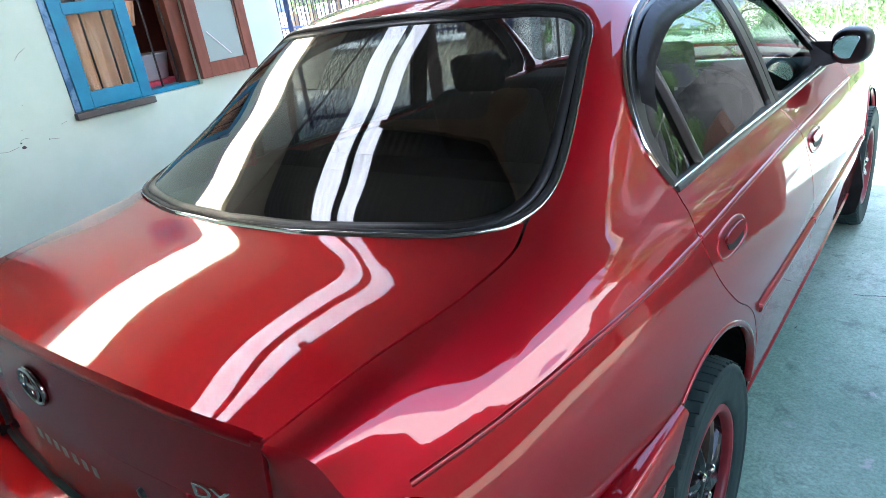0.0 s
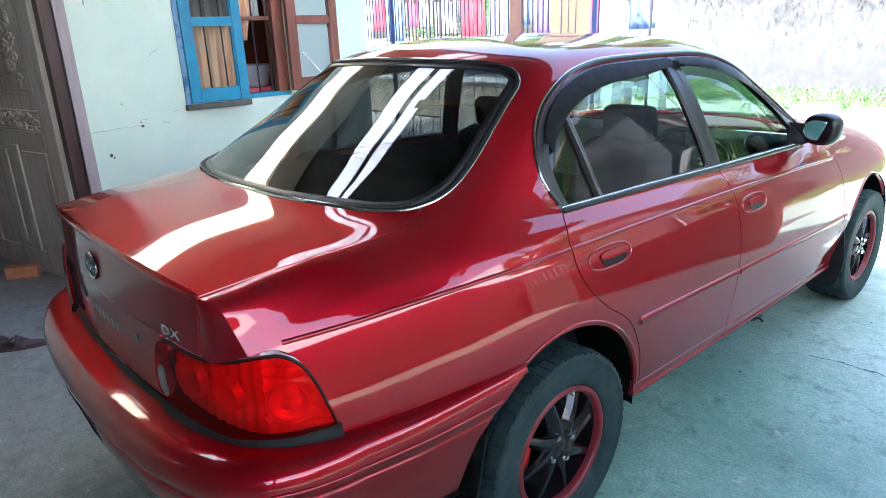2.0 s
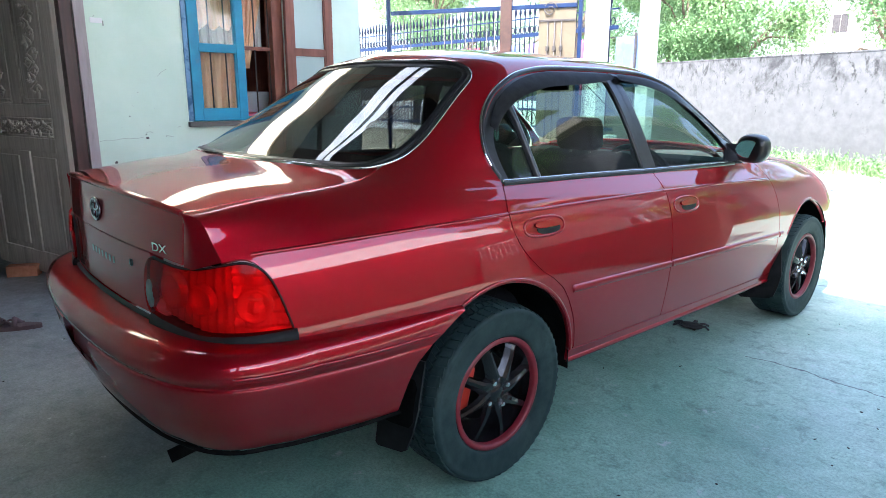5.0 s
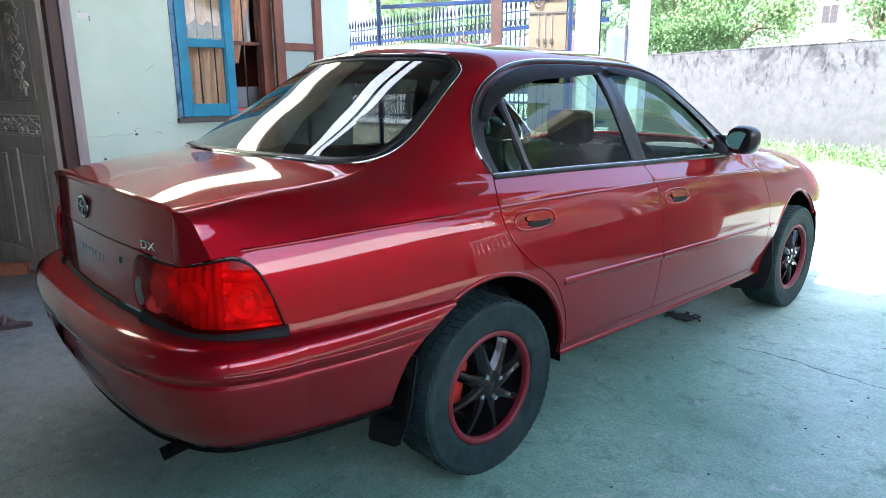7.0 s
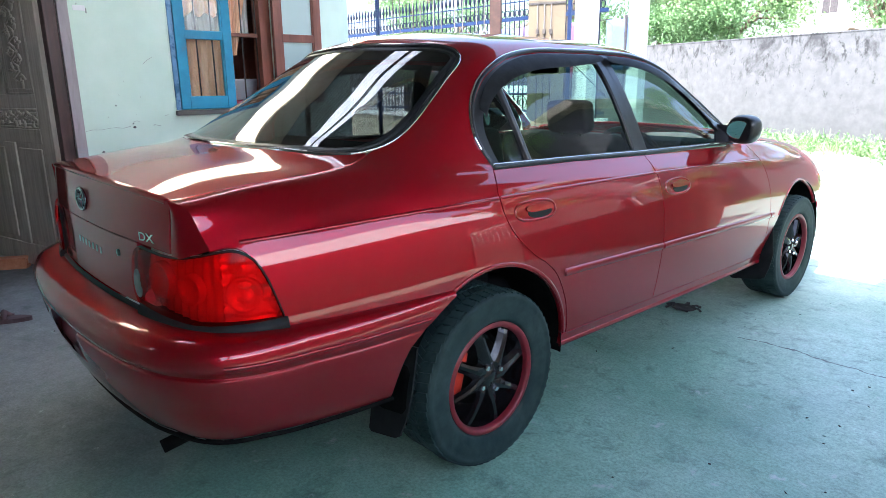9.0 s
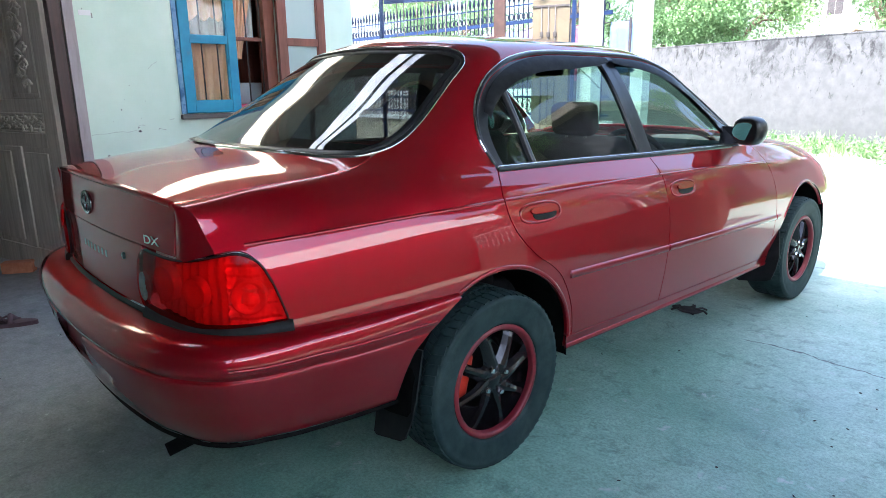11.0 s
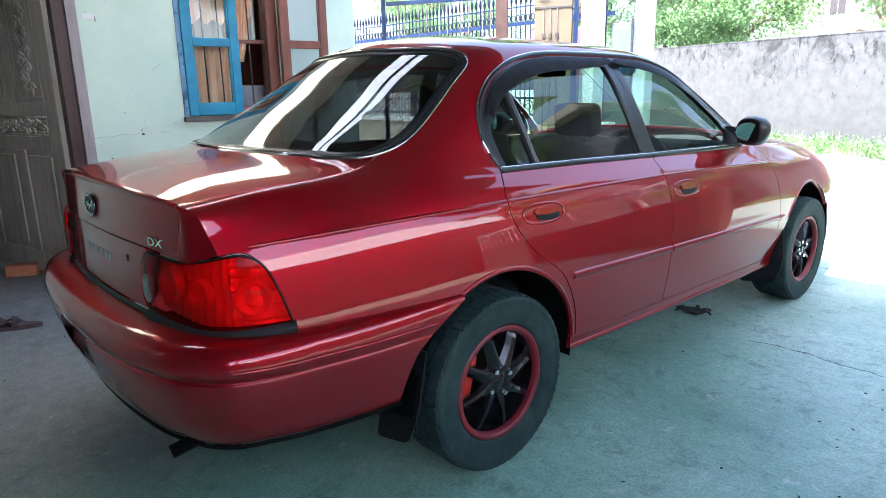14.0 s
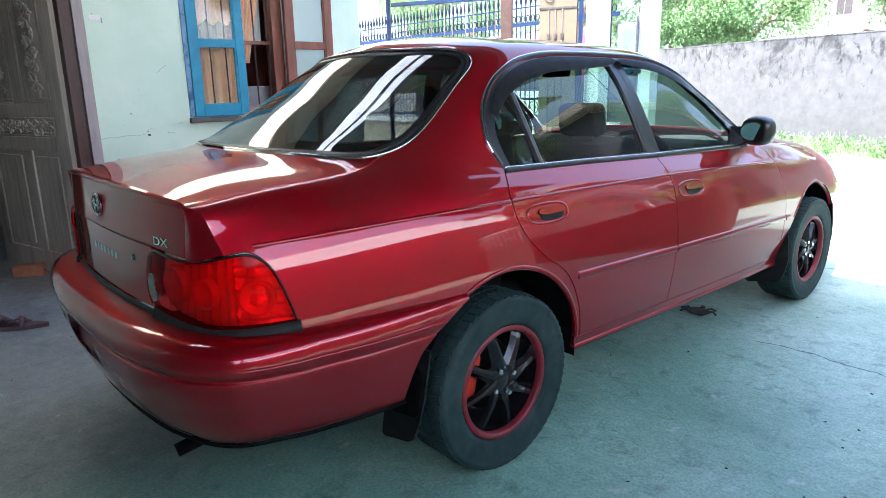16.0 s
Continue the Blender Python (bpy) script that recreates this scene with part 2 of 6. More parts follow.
def translucent(name, colour):
    m = bpy.data.materials.new(name)
    m.use_nodes = True
    t = m.node_tree
    t.nodes.remove(t.nodes["Principled BSDF"])
    a, b, mixer = t.nodes.new("ShaderNodeBsdfTranslucent"), t.nodes.new("ShaderNodeBsdfDiffuse"), t.nodes.new("ShaderNodeMixShader")
    a.inputs[0].default_value = b.inputs[0].default_value = (*colour, 1)
    mixer.inputs[0].default_value = 0.12
    t.links.new(a.outputs[0], mixer.inputs[1])
    t.links.new(b.outputs[0], mixer.inputs[2])
    t.links.new(mixer.outputs[0], t.nodes["Material Output"].inputs[0])
    return m


SKYLIGHT = translucent("translucent_roof_sheet", (0.82, 0.84, 0.86))
SKYLIGHT_CREAM = translucent("cream_translucent_sheet", (0.92, 0.88, 0.74))


def concrete_floor():
    m, t, b = material("worn_concrete", (0.3, 0.33, 0.31), 0.5)
    v = texture_coords(t)
    fine = ramp(t, noise_node(t, v, 22.0, 8.0, 0.7), [(0.3, (0.34, 0.455, 0.385)), (0.72, (0.60, 0.72, 0.645))])
    big = ramp(t, noise_node(t, v, 0.9, 6.0, 0.6, 0.3), [(0.38, (0, 0, 0)), (0.66, (1, 1, 1))])
    col = mix_colour(t, big, fine, (0.225, 0.36, 0.292))
    # greyer and darker towards the house: its dimmer neutral light painted into the colour
    pos = t.nodes.new("ShaderNodeSeparateXYZ")
    t.links.new(v, pos.inputs[0])
    edge = t.nodes.new("ShaderNodeMath")
    edge.operation = "MULTIPLY_ADD"
    edge.inputs[1].default_value = 0.9
    t.links.new(noise_node(t, v, 1.6, 8.0, 0.65), edge.inputs[0])
    t.links.new(pos.outputs["X"], edge.inputs[2])
    dim_side = ramp(t, edge.outputs[0], [(0.25, (1, 1, 1)), (0.85, (0, 0, 0))])
    grey = ramp(t, noise_node(t, v, 16.0, 8.0, 0.7), [(0.3, (0.17, 0.177, 0.178)), (0.72, (0.29, 0.298, 0.30))])
    col = mix_colour(t, dim_side, col, grey)
    grime = ramp(t, noise_node(t, v, 7.0, 10.0, 0.75, 0.5), [(0.54, (0, 0, 0)), (0.76, (1, 1, 1))])
    col = mix_colour(t, grime, col, (0.085, 0.13, 0.112))
    # a long green patch round the car, with its soft shade painted in
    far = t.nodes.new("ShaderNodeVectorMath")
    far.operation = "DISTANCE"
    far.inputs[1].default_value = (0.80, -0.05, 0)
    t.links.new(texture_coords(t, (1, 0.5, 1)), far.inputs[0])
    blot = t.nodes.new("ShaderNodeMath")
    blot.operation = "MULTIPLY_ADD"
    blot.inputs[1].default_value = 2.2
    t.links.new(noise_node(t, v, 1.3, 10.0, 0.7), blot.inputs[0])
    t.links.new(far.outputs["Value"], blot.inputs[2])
    green_shade = ramp(t, blot.outputs[0], [(0.0, (1, 1, 1)), (1.0, (0, 0, 0))])
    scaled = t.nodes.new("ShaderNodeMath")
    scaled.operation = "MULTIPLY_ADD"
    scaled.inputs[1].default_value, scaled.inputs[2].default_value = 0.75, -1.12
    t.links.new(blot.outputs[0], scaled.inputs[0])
    t.links.new(scaled.outputs[0], green_shade.node.inputs[0])
    col = mix_colour(t, green_shade, col, mix_colour(t, 1.0, col, (0.68, 0.90, 0.79), "MULTIPLY"))
    speck = ramp(t, noise_node(t, v, 90.0, 6.0, 0.8), [(0.34, (0.62, 0.63, 0.62)), (0.60, (1.12, 1.12, 1.12))])
    col = mix_colour(t, 1.0, col, speck, "MULTIPLY")
    pale = ramp(t, noise_node(t, v, 11.0, 10.0, 0.7, 0.2), [(0.62, (0, 0, 0)), (0.70, (1, 1, 1))])
    col = mix_colour(t, pale, col, (0.45, 0.50, 0.475))
    # hairline cracks: thin bands along wandering lines
    for axis, at, wob, lo, hi in (("Y", 1.62, 0.9, 0.9, 1.9), ("Y", 3.21, 1.2, -3.0, 6.0)):
        sep = t.nodes.new("ShaderNodeSeparateXYZ")
        t.links.new(v, sep.inputs[0])
        wob_n = noise_node(t, v, 2.2, 8.0, 0.65)
        def calc(op, a, c):
            n = t.nodes.new("ShaderNodeMath")
            n.operation = op
            for s, q in zip(n.inputs, (a, c)):
                if hasattr(q, "is_linked"):
                    t.links.new(q, s)
                else:
                    s.default_value = q
            return n.outputs[0]
        line = calc("ABSOLUTE", calc("ADD", calc("SUBTRACT", sep.outputs[axis], at), calc("MULTIPLY", calc("SUBTRACT", wob_n, 0.5), 0.22 * wob)), 0.0)
        near = calc("LESS_THAN", line, 0.0045)
        side = calc("MULTIPLY", calc("GREATER_THAN", sep.outputs["X"], lo), calc("LESS_THAN", sep.outputs["X"], hi))
        col = mix_colour(t, calc("MULTIPLY", near, side), col, (0.09, 0.115, 0.105))
    t.links.new(col, b.inputs["Base Color"])
    t.links.new(ramp(t, noise_node(t, v, 3.0, 8.0), [(0.3, (0.34, 0.34, 0.34)), (0.7, (0.62, 0.62, 0.62))]), b.inputs["Roughness"])
    bump(t, b, noise_node(t, v, 45.0, 8.0, 0.7), 0.25, 0.006)
    return m


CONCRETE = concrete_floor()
GROUND = worn("sunlit_earth", (0.50, 0.47, 0.42), (0.60, 0.57, 0.52), 2.0, 0.95, stain=(0.42, 0.40, 0.33), stain_scale=0.7, bump_scale=20, bump_strength=0.4)


# ---- mesh tools ----
from mathutils.geometry import delaunay_2d_cdt


def part(name, bm, mat, parent=None, label="", smooth=False):
    """Links a bmesh as one mesh object under a thing, or as a thing."""
    me = bpy.data.meshes.new(name)
    bmesh.ops.recalc_face_normals(bm, faces=bm.faces)
    bm.to_mesh(me)
    bm.free()
    if smooth:
        me.shade_smooth()
    me.materials.append(mat)
    ob = new(name, me)
    ob.parent = parent
    return tagged(ob, label)


def raw(name, verts, faces, mat, parent=None, label="", normals=None):
    """A mesh from computed vertices, with vertex normals where they are known."""
    me = bpy.data.meshes.new(name)
    me.from_pydata([tuple(map(float, v)) for v in verts], [], faces)
    me.shade_smooth()
    if normals is not None:
        me.normals_split_custom_set_from_vertices([tuple(map(float, n)) for n in normals])
    me.materials.append(mat)
    ob = new(name, me)
    ob.parent = parent
    return tagged(ob, label)


def empty(name, m=None):
    ob = new(name)
    if m is not None:
        ob.matrix_basis = m
    return ob


def box(bm, lo, hi, bevel=0.0, m=None, segments=2):
    """Adds a box from corner lo to corner hi, with bevelled edges."""
    c = [(a + b) / 2 for a, b in zip(lo, hi)]
    s = [abs(b - a) for a, b in zip(lo, hi)]
    t = Matrix.Translation(c) @ Matrix.Diagonal((*s, 1))
    if m is not None:
        t = m @ t
    vs = bmesh.ops.create_cube(bm, size=1.0, matrix=t)["verts"]
    if bevel > 0:
        es = list({e for v in vs for e in v.link_edges})
        bmesh.ops.bevel(bm, geom=es, offset=bevel, segments=segments, affect="EDGES", profile=0.6)
    return bm


def block(lo, hi, bevel=0.0, m=None):
    return box(bmesh.new(), lo, hi, bevel, m)


def tube(bm, pts, r, n=8, closed=False):
    """Adds a round bar along a line of points."""
    pts = [Vector(p) for p in pts]
    rings = []
    for i, p in enumerate(pts):
        a = pts[i - 1] if i or closed else p
        b = pts[(i + 1) % len(pts)] if i + 1 < len(pts) or closed else p
        d = (b - a).normalized()
        up = Vector((0, 0, 1)) if abs(d.z) < 0.9 else Vector((1, 0, 0))
        u = d.cross(up).normalized()
        w = d.cross(u)
        rings.append([bm.verts.new(p + r * (math.cos(k * 2 * math.pi / n) * u + math.sin(k * 2 * math.pi / n) * w)) for k in range(n)])
    last = len(rings) if closed else len(rings) - 1
    for i in range(last):
        a, b = rings[i], rings[(i + 1) % len(rings)]
        for k in range(n):
            bm.faces.new((a[k], a[(k + 1) % n], b[(k + 1) % n], b[k]))
    if not closed:
        bm.faces.new(rings[0][::-1])
        bm.faces.new(rings[-1])
    return bm


def lathe(bm, profile, n=48, axis_m=None):
    """Turns a profile of (radius, height) round the z axis; axis_m then places it."""
    rings = []
    for r, h in profile:
        ring = []
        for k in range(n):
            a = 2 * math.pi * k / n
            p = Vector((r * math.cos(a), r * math.sin(a), h))
            ring.append(bm.verts.new(axis_m @ p if axis_m is not None else p))
        rings.append(ring)
    for a, b in zip(rings, rings[1:]):
        for k in range(n):
            bm.faces.new((a[k], a[(k + 1) % n], b[(k + 1) % n], b[k]))
    return rings


def chain(points, step=0.015, smooth=False):
    """A line of points made dense; smooth rounds it through the points."""
    p = np.array(points, float)
    if smooth and len(p) > 2:
        q = np.vstack([2 * p[0] - p[1], p, 2 * p[-1] - p[-2]])
        out = []
        for i in range(1, len(q) - 2):
            a, b, c, d = q[i - 1:i + 3]
            for u in np.linspace(0, 1, 9)[:-1]:
                out.append(0.5 * (2 * b + (c - a) * u + (2 * a - 5 * b + 4 * c - d) * u * u + (3 * b - a - 3 * c + d) * u ** 3))
        p = np.array(out + [q[-2]])
    res = [p[0]]
    for a, b in zip(p, p[1:]):
        n = max(1, int(np.ceil(np.linalg.norm(b - a) / step)))
        res += [a + (b - a) * k / n for k in range(1, n + 1)]
    return np.array(res)


def inside(poly, pts):
    x, y = pts[:, 0], pts[:, 1]
    hit = np.zeros(len(pts), bool)
    for (x0, y0), (x1, y1) in zip(poly, np.roll(poly, -1, 0)):
        if y0 != y1:
            hit ^= ((y0 > y) != (y1 > y)) & (x < (x1 - x0) * (y - y0) / (y1 - y0) + x0)
    return hit


def fill(poly, step=0.03):
    """Triangles inside a closed outline in the plane: points (the outline first), and faces."""
    poly = np.array(poly, float)
    keep = np.linalg.norm(poly - np.roll(poly, 1, 0), axis=1) > 1e-5
    poly = poly[keep]
    dense = []
    for p, q in zip(poly, np.roll(poly, -1, 0)):             # long edges follow the curve too
        k = max(1, int(np.linalg.norm(q - p) / (1.4 * step)))
        dense += [p + (q - p) * i / k for i in range(k)]
    poly = np.array(dense)
    lo, hi = poly.min(0), poly.max(0)
    gx, gy = np.meshgrid(np.arange(lo[0], hi[0], step), np.arange(lo[1], hi[1], step))
    gx = gx + (np.arange(gx.shape[0])[:, None] % 2) * step / 2
    g = np.c_[gx.ravel(), gy.ravel()]
    g = g[inside(poly, g)]
    if len(g):
        near = np.min(np.linalg.norm(g[:, None] - poly[None], axis=2), axis=1) > step * 0.45
        g = g[near]
    pts = [Vector(p) for p in poly] + [Vector(p) for p in g]
    n = len(poly)
    vs, _, fs, *_ = delaunay_2d_cdt(pts, [(i, (i + 1) % n) for i in range(n)], [], 1, 1e-6)
    return np.array([tuple(v) for v in vs]), [list(f) for f in fs], n


# ---- the body's surface: sections across the car along its length ----
LOW_Z = (0.20, 0.32, 0.50, 0.62, 0.72, 0.80, 0.86)
LOW_D = (0.045, 0.020, 0.002, 0.004, 0.021, 0.045, 0.074)
STATIONS = [  # y, half width, then the points from the belt to the middle
    (-0.92, 0.670, (.604, .864), (.575, .884), (.53, .893), (.47, .901), (.37, .909), (.20, .916), (0, .918)),
    (-0.86, 0.700, (.617, .867), (.590, .888), (.54, .896), (.48, .905), (.37, .915), (.20, .923), (0, .926)),
    (-0.70, 0.745, (.642, .882), (.612, .908), (.56, .919), (.49, .929), (.38, .941), (.20, .951), (0, .954)),
    (-0.60, 0.768, (.654, .890), (.622, .916), (.57, .929), (.495, .940), (.38, .953), (.20, .964), (0, .968)),
    (-0.53, 0.779, (.661, .895), (.628, .922), (.576, .934), (.50, .945), (.38, .959), (.20, .9715), (0, .9755)),
    (-0.44, 0.790, (.672, .902), (.636, .930), (.588, .944), (.512, .957), (.395, .981), (.20, 1.005), (0, 1.013)),
    (-0.38, 0.797, (.679, .906), (.643, .935), (.600, .951), (.53, .974), (.41, 1.009), (.20, 1.036), (0, 1.045)),
    (-0.28, 0.808, (.692, .914), (.652, .948), (.606, .984), (.54, 1.024), (.43, 1.062), (.21, 1.096), (0, 1.106)),
    (-0.15, 0.817, (.698, .918), (.658, .970), (.608, 1.030), (.54, 1.085), (.44, 1.130), (.22, 1.168), (0, 1.180)),
    (0.00, 0.823, (.703, .919), (.660, 1.000), (.608, 1.095), (.54, 1.172), (.44, 1.222), (.22, 1.260), (0, 1.272)),
    (0.15, 0.827, (.708, .914), (.660, 1.030), (.600, 1.160), (.53, 1.250), (.43, 1.300), (.22, 1.334), (0, 1.346)),
    (0.30, 0.829, (.711, .909), (.658, 1.045), (.595, 1.188), (.525, 1.283), (.43, 1.327), (.22, 1.358), (0, 1.368)),
    (0.70, 0.831, (.713, .903), (.658, 1.050), (.593, 1.195), (.522, 1.293), (.43, 1.337), (.22, 1.369), (0, 1.378)),
    (1.10, 0.831, (.714, .898), (.660, 1.045), (.595, 1.190), (.525, 1.288), (.43, 1.332), (.22, 1.363), (0, 1.372)),
    (1.30, 0.831, (.716, .895), (.662, 1.035), (.600, 1.170), (.535, 1.258), (.44, 1.300), (.22, 1.330), (0, 1.338)),
    (1.50, 0.830, (.718, .893), (.668, 1.000), (.615, 1.100), (.56, 1.165), (.46, 1.205), (.24, 1.235), (0, 1.245)),
    (1.70, 0.829, (.720, .892), (.682, .950), (.640, 1.010), (.595, 1.055), (.49, 1.095), (.25, 1.125), (0, 1.135)),
    (1.90, 0.827, (.722, .890), (.700, .910), (.660, .930), (.62, .950), (.52, .985), (.27, 1.015), (0, 1.025)),
    (2.02, 0.825, (.724, .882), (.700, .895), (.655, .910), (.60, .925), (.50, .940), (.27, .960), (0, .965)),
    (2.30, 0.820, (.715, .855), (.685, .872), (.630, .888), (.57, .900), (.45, .915), (.25, .928), (0, .932)),
    (2.80, 0.795, (.675, .790), (.640, .812), (.590, .830), (.53, .842), (.42, .855), (.22, .868), (0, .872)),
    (3.10, 0.740, (.620, .700), (.585, .722), (.540, .740), (.48, .752), (.38, .765), (.20, .778), (0, .782)),
    (3.25, 0.680, (.560, .640), (.530, .660), (.480, .675), (.42, .688), (.33, .700), (.17, .712), (0, .715)),
]


def body_table(ny=420, ns=240):
    ys = np.array([s[0] for s in STATIONS])
    ctrl = []
    for y, w, *top in STATIONS:
        k = (top[0][1] - 0.2) / 0.705
        low = [(w - d, 0.2 + (z - 0.2) * k) for z, d in zip(LOW_Z, LOW_D)]
        ctrl.append(low + list(top))
    ctrl = np.array(ctrl)                                     # station, point, (x, z)
    h = np.diff(ys)[:, None, None]
    d = np.diff(ctrl, axis=0) / h
    m = np.zeros_like(ctrl)
    m[0], m[-1] = d[0], d[-1]
    w1, w2 = 2 * h[1:] + h[:-1], h[1:] + 2 * h[:-1]
    same = d[1:] * d[:-1] > 0
    safe0, safe1 = np.where(same, d[:-1], 1), np.where(same, d[1:], 1)
    m[1:-1] = np.where(same, (w1 + w2) / (w1 / safe0 + w2 / safe1), 0)
    yy = np.linspace(ys[0], ys[-1], ny)
    i = np.clip(np.searchsorted(ys, yy, side="right") - 1, 0, len(ys) - 2)
    hh = (ys[i + 1] - ys[i])[:, None, None]
    u = ((yy - ys[i]) / (ys[i + 1] - ys[i]))[:, None, None]
    P = (2 * u ** 3 - 3 * u ** 2 + 1) * ctrl[i] + (u ** 3 - 2 * u ** 2 + u) * hh * m[i] + (3 * u ** 2 - 2 * u ** 3) * ctrl[i + 1] + (u ** 3 - u ** 2) * hh * m[i + 1]
    # round each section: a spline through its points, mirrored at the middle
    seg = np.linalg.norm(np.diff(P, axis=1), axis=2).mean(0)
    kn = np.r_[0, np.cumsum(seg)]
    ss = np.linspace(0, kn[-1], ns)
    ext = np.concatenate([2 * P[:, :1] - P[:, 1:2], P, P[:, -2:-1] * np.array([-1, 1])], axis=1)
    ke = np.r_[-seg[0], kn, kn[-1] + seg[-1]]
    tang = (ext[:, 2:] - ext[:, :-2]) / (ke[2:] - ke[:-2])[None, :, None]
    j = np.clip(np.searchsorted(kn, ss, side="right") - 1, 0, len(kn) - 2)
    hs = (kn[j + 1] - kn[j])[None, :, None]
    v = ((ss - kn[j]) / (kn[j + 1] - kn[j]))[None, :, None]
    T = (2 * v ** 3 - 3 * v ** 2 + 1) * P[:, j] + (v ** 3 - 2 * v ** 2 + v) * hs * tang[:, j] + (3 * v ** 2 - 2 * v ** 3) * P[:, j + 1] + (v ** 3 - v ** 2) * hs * tang[:, j + 1]
    full = np.concatenate([T, T[:, -2::-1] * np.array([-1, 1])], axis=1)   # both halves, so that the middle stays smooth
    for axis, rounds in ((0, 15), (1, 10)):
        for _ in range(rounds):
            a = np.moveaxis(full, axis, 0)
            a[1:-1] = 0.25 * a[:-2] + 0.5 * a[1:-1] + 0.25 * a[2:]
    T = full[:, :ns]
    # the pressed line along the doors
    z, x = T[..., 1], T[..., 0]
    line = 0.826 - 0.012 * (yy[:, None] - 0.9) ** 2 * (yy[:, None] > 0.9) - 0.004 * (yy[:, None] < 0)
    side = (ss < kn[6] + 0.02)[None, :] & (yy[:, None] > -0.74)
    fade = np.clip((yy + 0.74) / 0.1, 0, 1)[:, None] * np.clip((3.0 - yy) / 0.4, 0, 1)[:, None]
    x -= np.where(side | (z > line), 0.0045 / (1 + np.exp(-(z - line) / 0.0022)), 0) * fade * np.clip((0.93 - z) / 0.06, 0, 1)
    return yy, ss, np.stack([x, np.broadcast_to(yy[:, None], x.shape), z], axis=-1)


YY, SS, BODY = body_table()
_dy, _ds = np.gradient(BODY, axis=0), np.gradient(BODY, axis=1)
BODY_N = np.cross(_dy, _ds)
BODY_N /= np.linalg.norm(BODY_N, axis=2, keepdims=True)
BODY_N *= np.sign(BODY_N[210, 60, 0])
BODY_N[:, -1] = BODY_N[:, -2] * np.array([0, 1, 1])           # level across the middle
BODY_N[:, -1] /= np.linalg.norm(BODY_N[:, -1], axis=1, keepdims=True)


def on_body(q):
    """Places and normals on the body for points (y, s)."""
    q = np.atleast_2d(np.array(q, float))
    a = np.clip((q[:, 0] - YY[0]) / (YY[1] - YY[0]), 0, len(YY) - 1.001)
    b = np.clip((q[:, 1] - SS[0]) / (SS[1] - SS[0]), 0, len(SS) - 1.001)
    i, j = a.astype(int), b.astype(int)
    u, v = (a - i)[:, None], (b - j)[:, None]
    out = []
    for tab in (BODY, BODY_N):
        out.append((1 - u) * ((1 - v) * tab[i, j] + v * tab[i, j + 1]) + u * ((1 - v) * tab[i + 1, j] + v * tab[i + 1, j + 1]))
    out[1] /= np.linalg.norm(out[1], axis=1, keepdims=True)
    return out


def side_pt(y, z):
    """The (y, s) of the point at that height on the car's side."""
    a = np.clip((y - YY[0]) / (YY[1] - YY[0]), 0, len(YY) - 1.001)
    i = int(a)
    zs = (1 - a + i) * BODY[i, :, 2] + (a - i) * BODY[i + 1, :, 2]
    return (y, float(np.interp(z, np.maximum.accumulate(zs), SS)))


def top_pt(y, x):
    """The (y, s) of the point that far from the middle on the car's top."""
    a = np.clip((y - YY[0]) / (YY[1] - YY[0]), 0, len(YY) - 1.001)
    i = int(a)
    xs = (1 - a + i) * BODY[i, :, 0] + (a - i) * BODY[i + 1, :, 0]
    k = int(np.argmax(xs))
    xr = np.maximum.accumulate(xs[k:][::-1])
    return (y, float(np.interp(x, xr, SS[k:][::-1])))


def sides(points, smooth=False, step=0.015):
    return np.array([side_pt(*p) for p in chain(points, step, smooth)])


def tops(points, smooth=False, step=0.015):
    return np.array([top_pt(p[1], p[0]) for p in chain(points, step, smooth)])


def arc(cy, cz, r, a0, a1, n=40):
    return [(cy + r * math.cos(radians(a)), cz + r * math.sin(radians(a))) for a in np.linspace(a0, a1, n)]


def panel_data(poly, offset=0.0, rim=0.014, step=0.03, place=on_body):
    """Vertices, faces and normals of a sheet on the body, with its edge turned in."""
    pts, faces, n = fill(poly, step)
    P, N = place(pts)
    P = P + N * offset
    verts, norms, faces = list(P), list(N), [f for f in faces]
    f0 = faces[0]
    flip = np.dot(np.cross(P[f0[1]] - P[f0[0]], P[f0[2]] - P[f0[0]]), N[f0[0]]) < 0
    if flip:
        faces = [f[::-1] for f in faces]
    if rim > 0:
        used = {}
        for f in faces:
            for a, b in zip(f, f[1:] + f[:1]):
                used[(a, b)] = used.get((a, b), 0) + 1
        edge = [(a, b) for a, b in used if (b, a) not in used]
        make = {}
        for a, b in edge:
            t = P[b] - P[a]
            out = np.cross(t, N[a])
            out /= np.linalg.norm(out) + 1e-12
            for k in (a, b):
                make.setdefault(k, np.zeros(3))
                make[k] = make[k] + out
        top, low = {}, {}
        for k, o in make.items():
            o = o / (np.linalg.norm(o) + 1e-12)
            top[k] = len(verts)
            verts.append(P[k]); norms.append(o + 0.6 * N[k])
            low[k] = len(verts)
            verts.append(P[k] - N[k] * rim + o * 0.001); norms.append(o)
        for a, b in edge:
            faces.append([top[b], top[a], low[a], low[b]])
    norms = np.array(norms)
    norms = norms / np.linalg.norm(norms, axis=1, keepdims=True)
    return np.array(verts), faces, norms


def mirrored(data):
    v, f, n = data
    return v * np.array([-1, 1, 1]), [q[::-1] for q in f], n * np.array([-1, 1, 1])


def joined(a, b):
    k = len(a[0])
    return np.vstack([a[0], b[0]]), a[1] + [[i + k for i in q] for q in b[1]], np.vstack([a[2], b[2]])


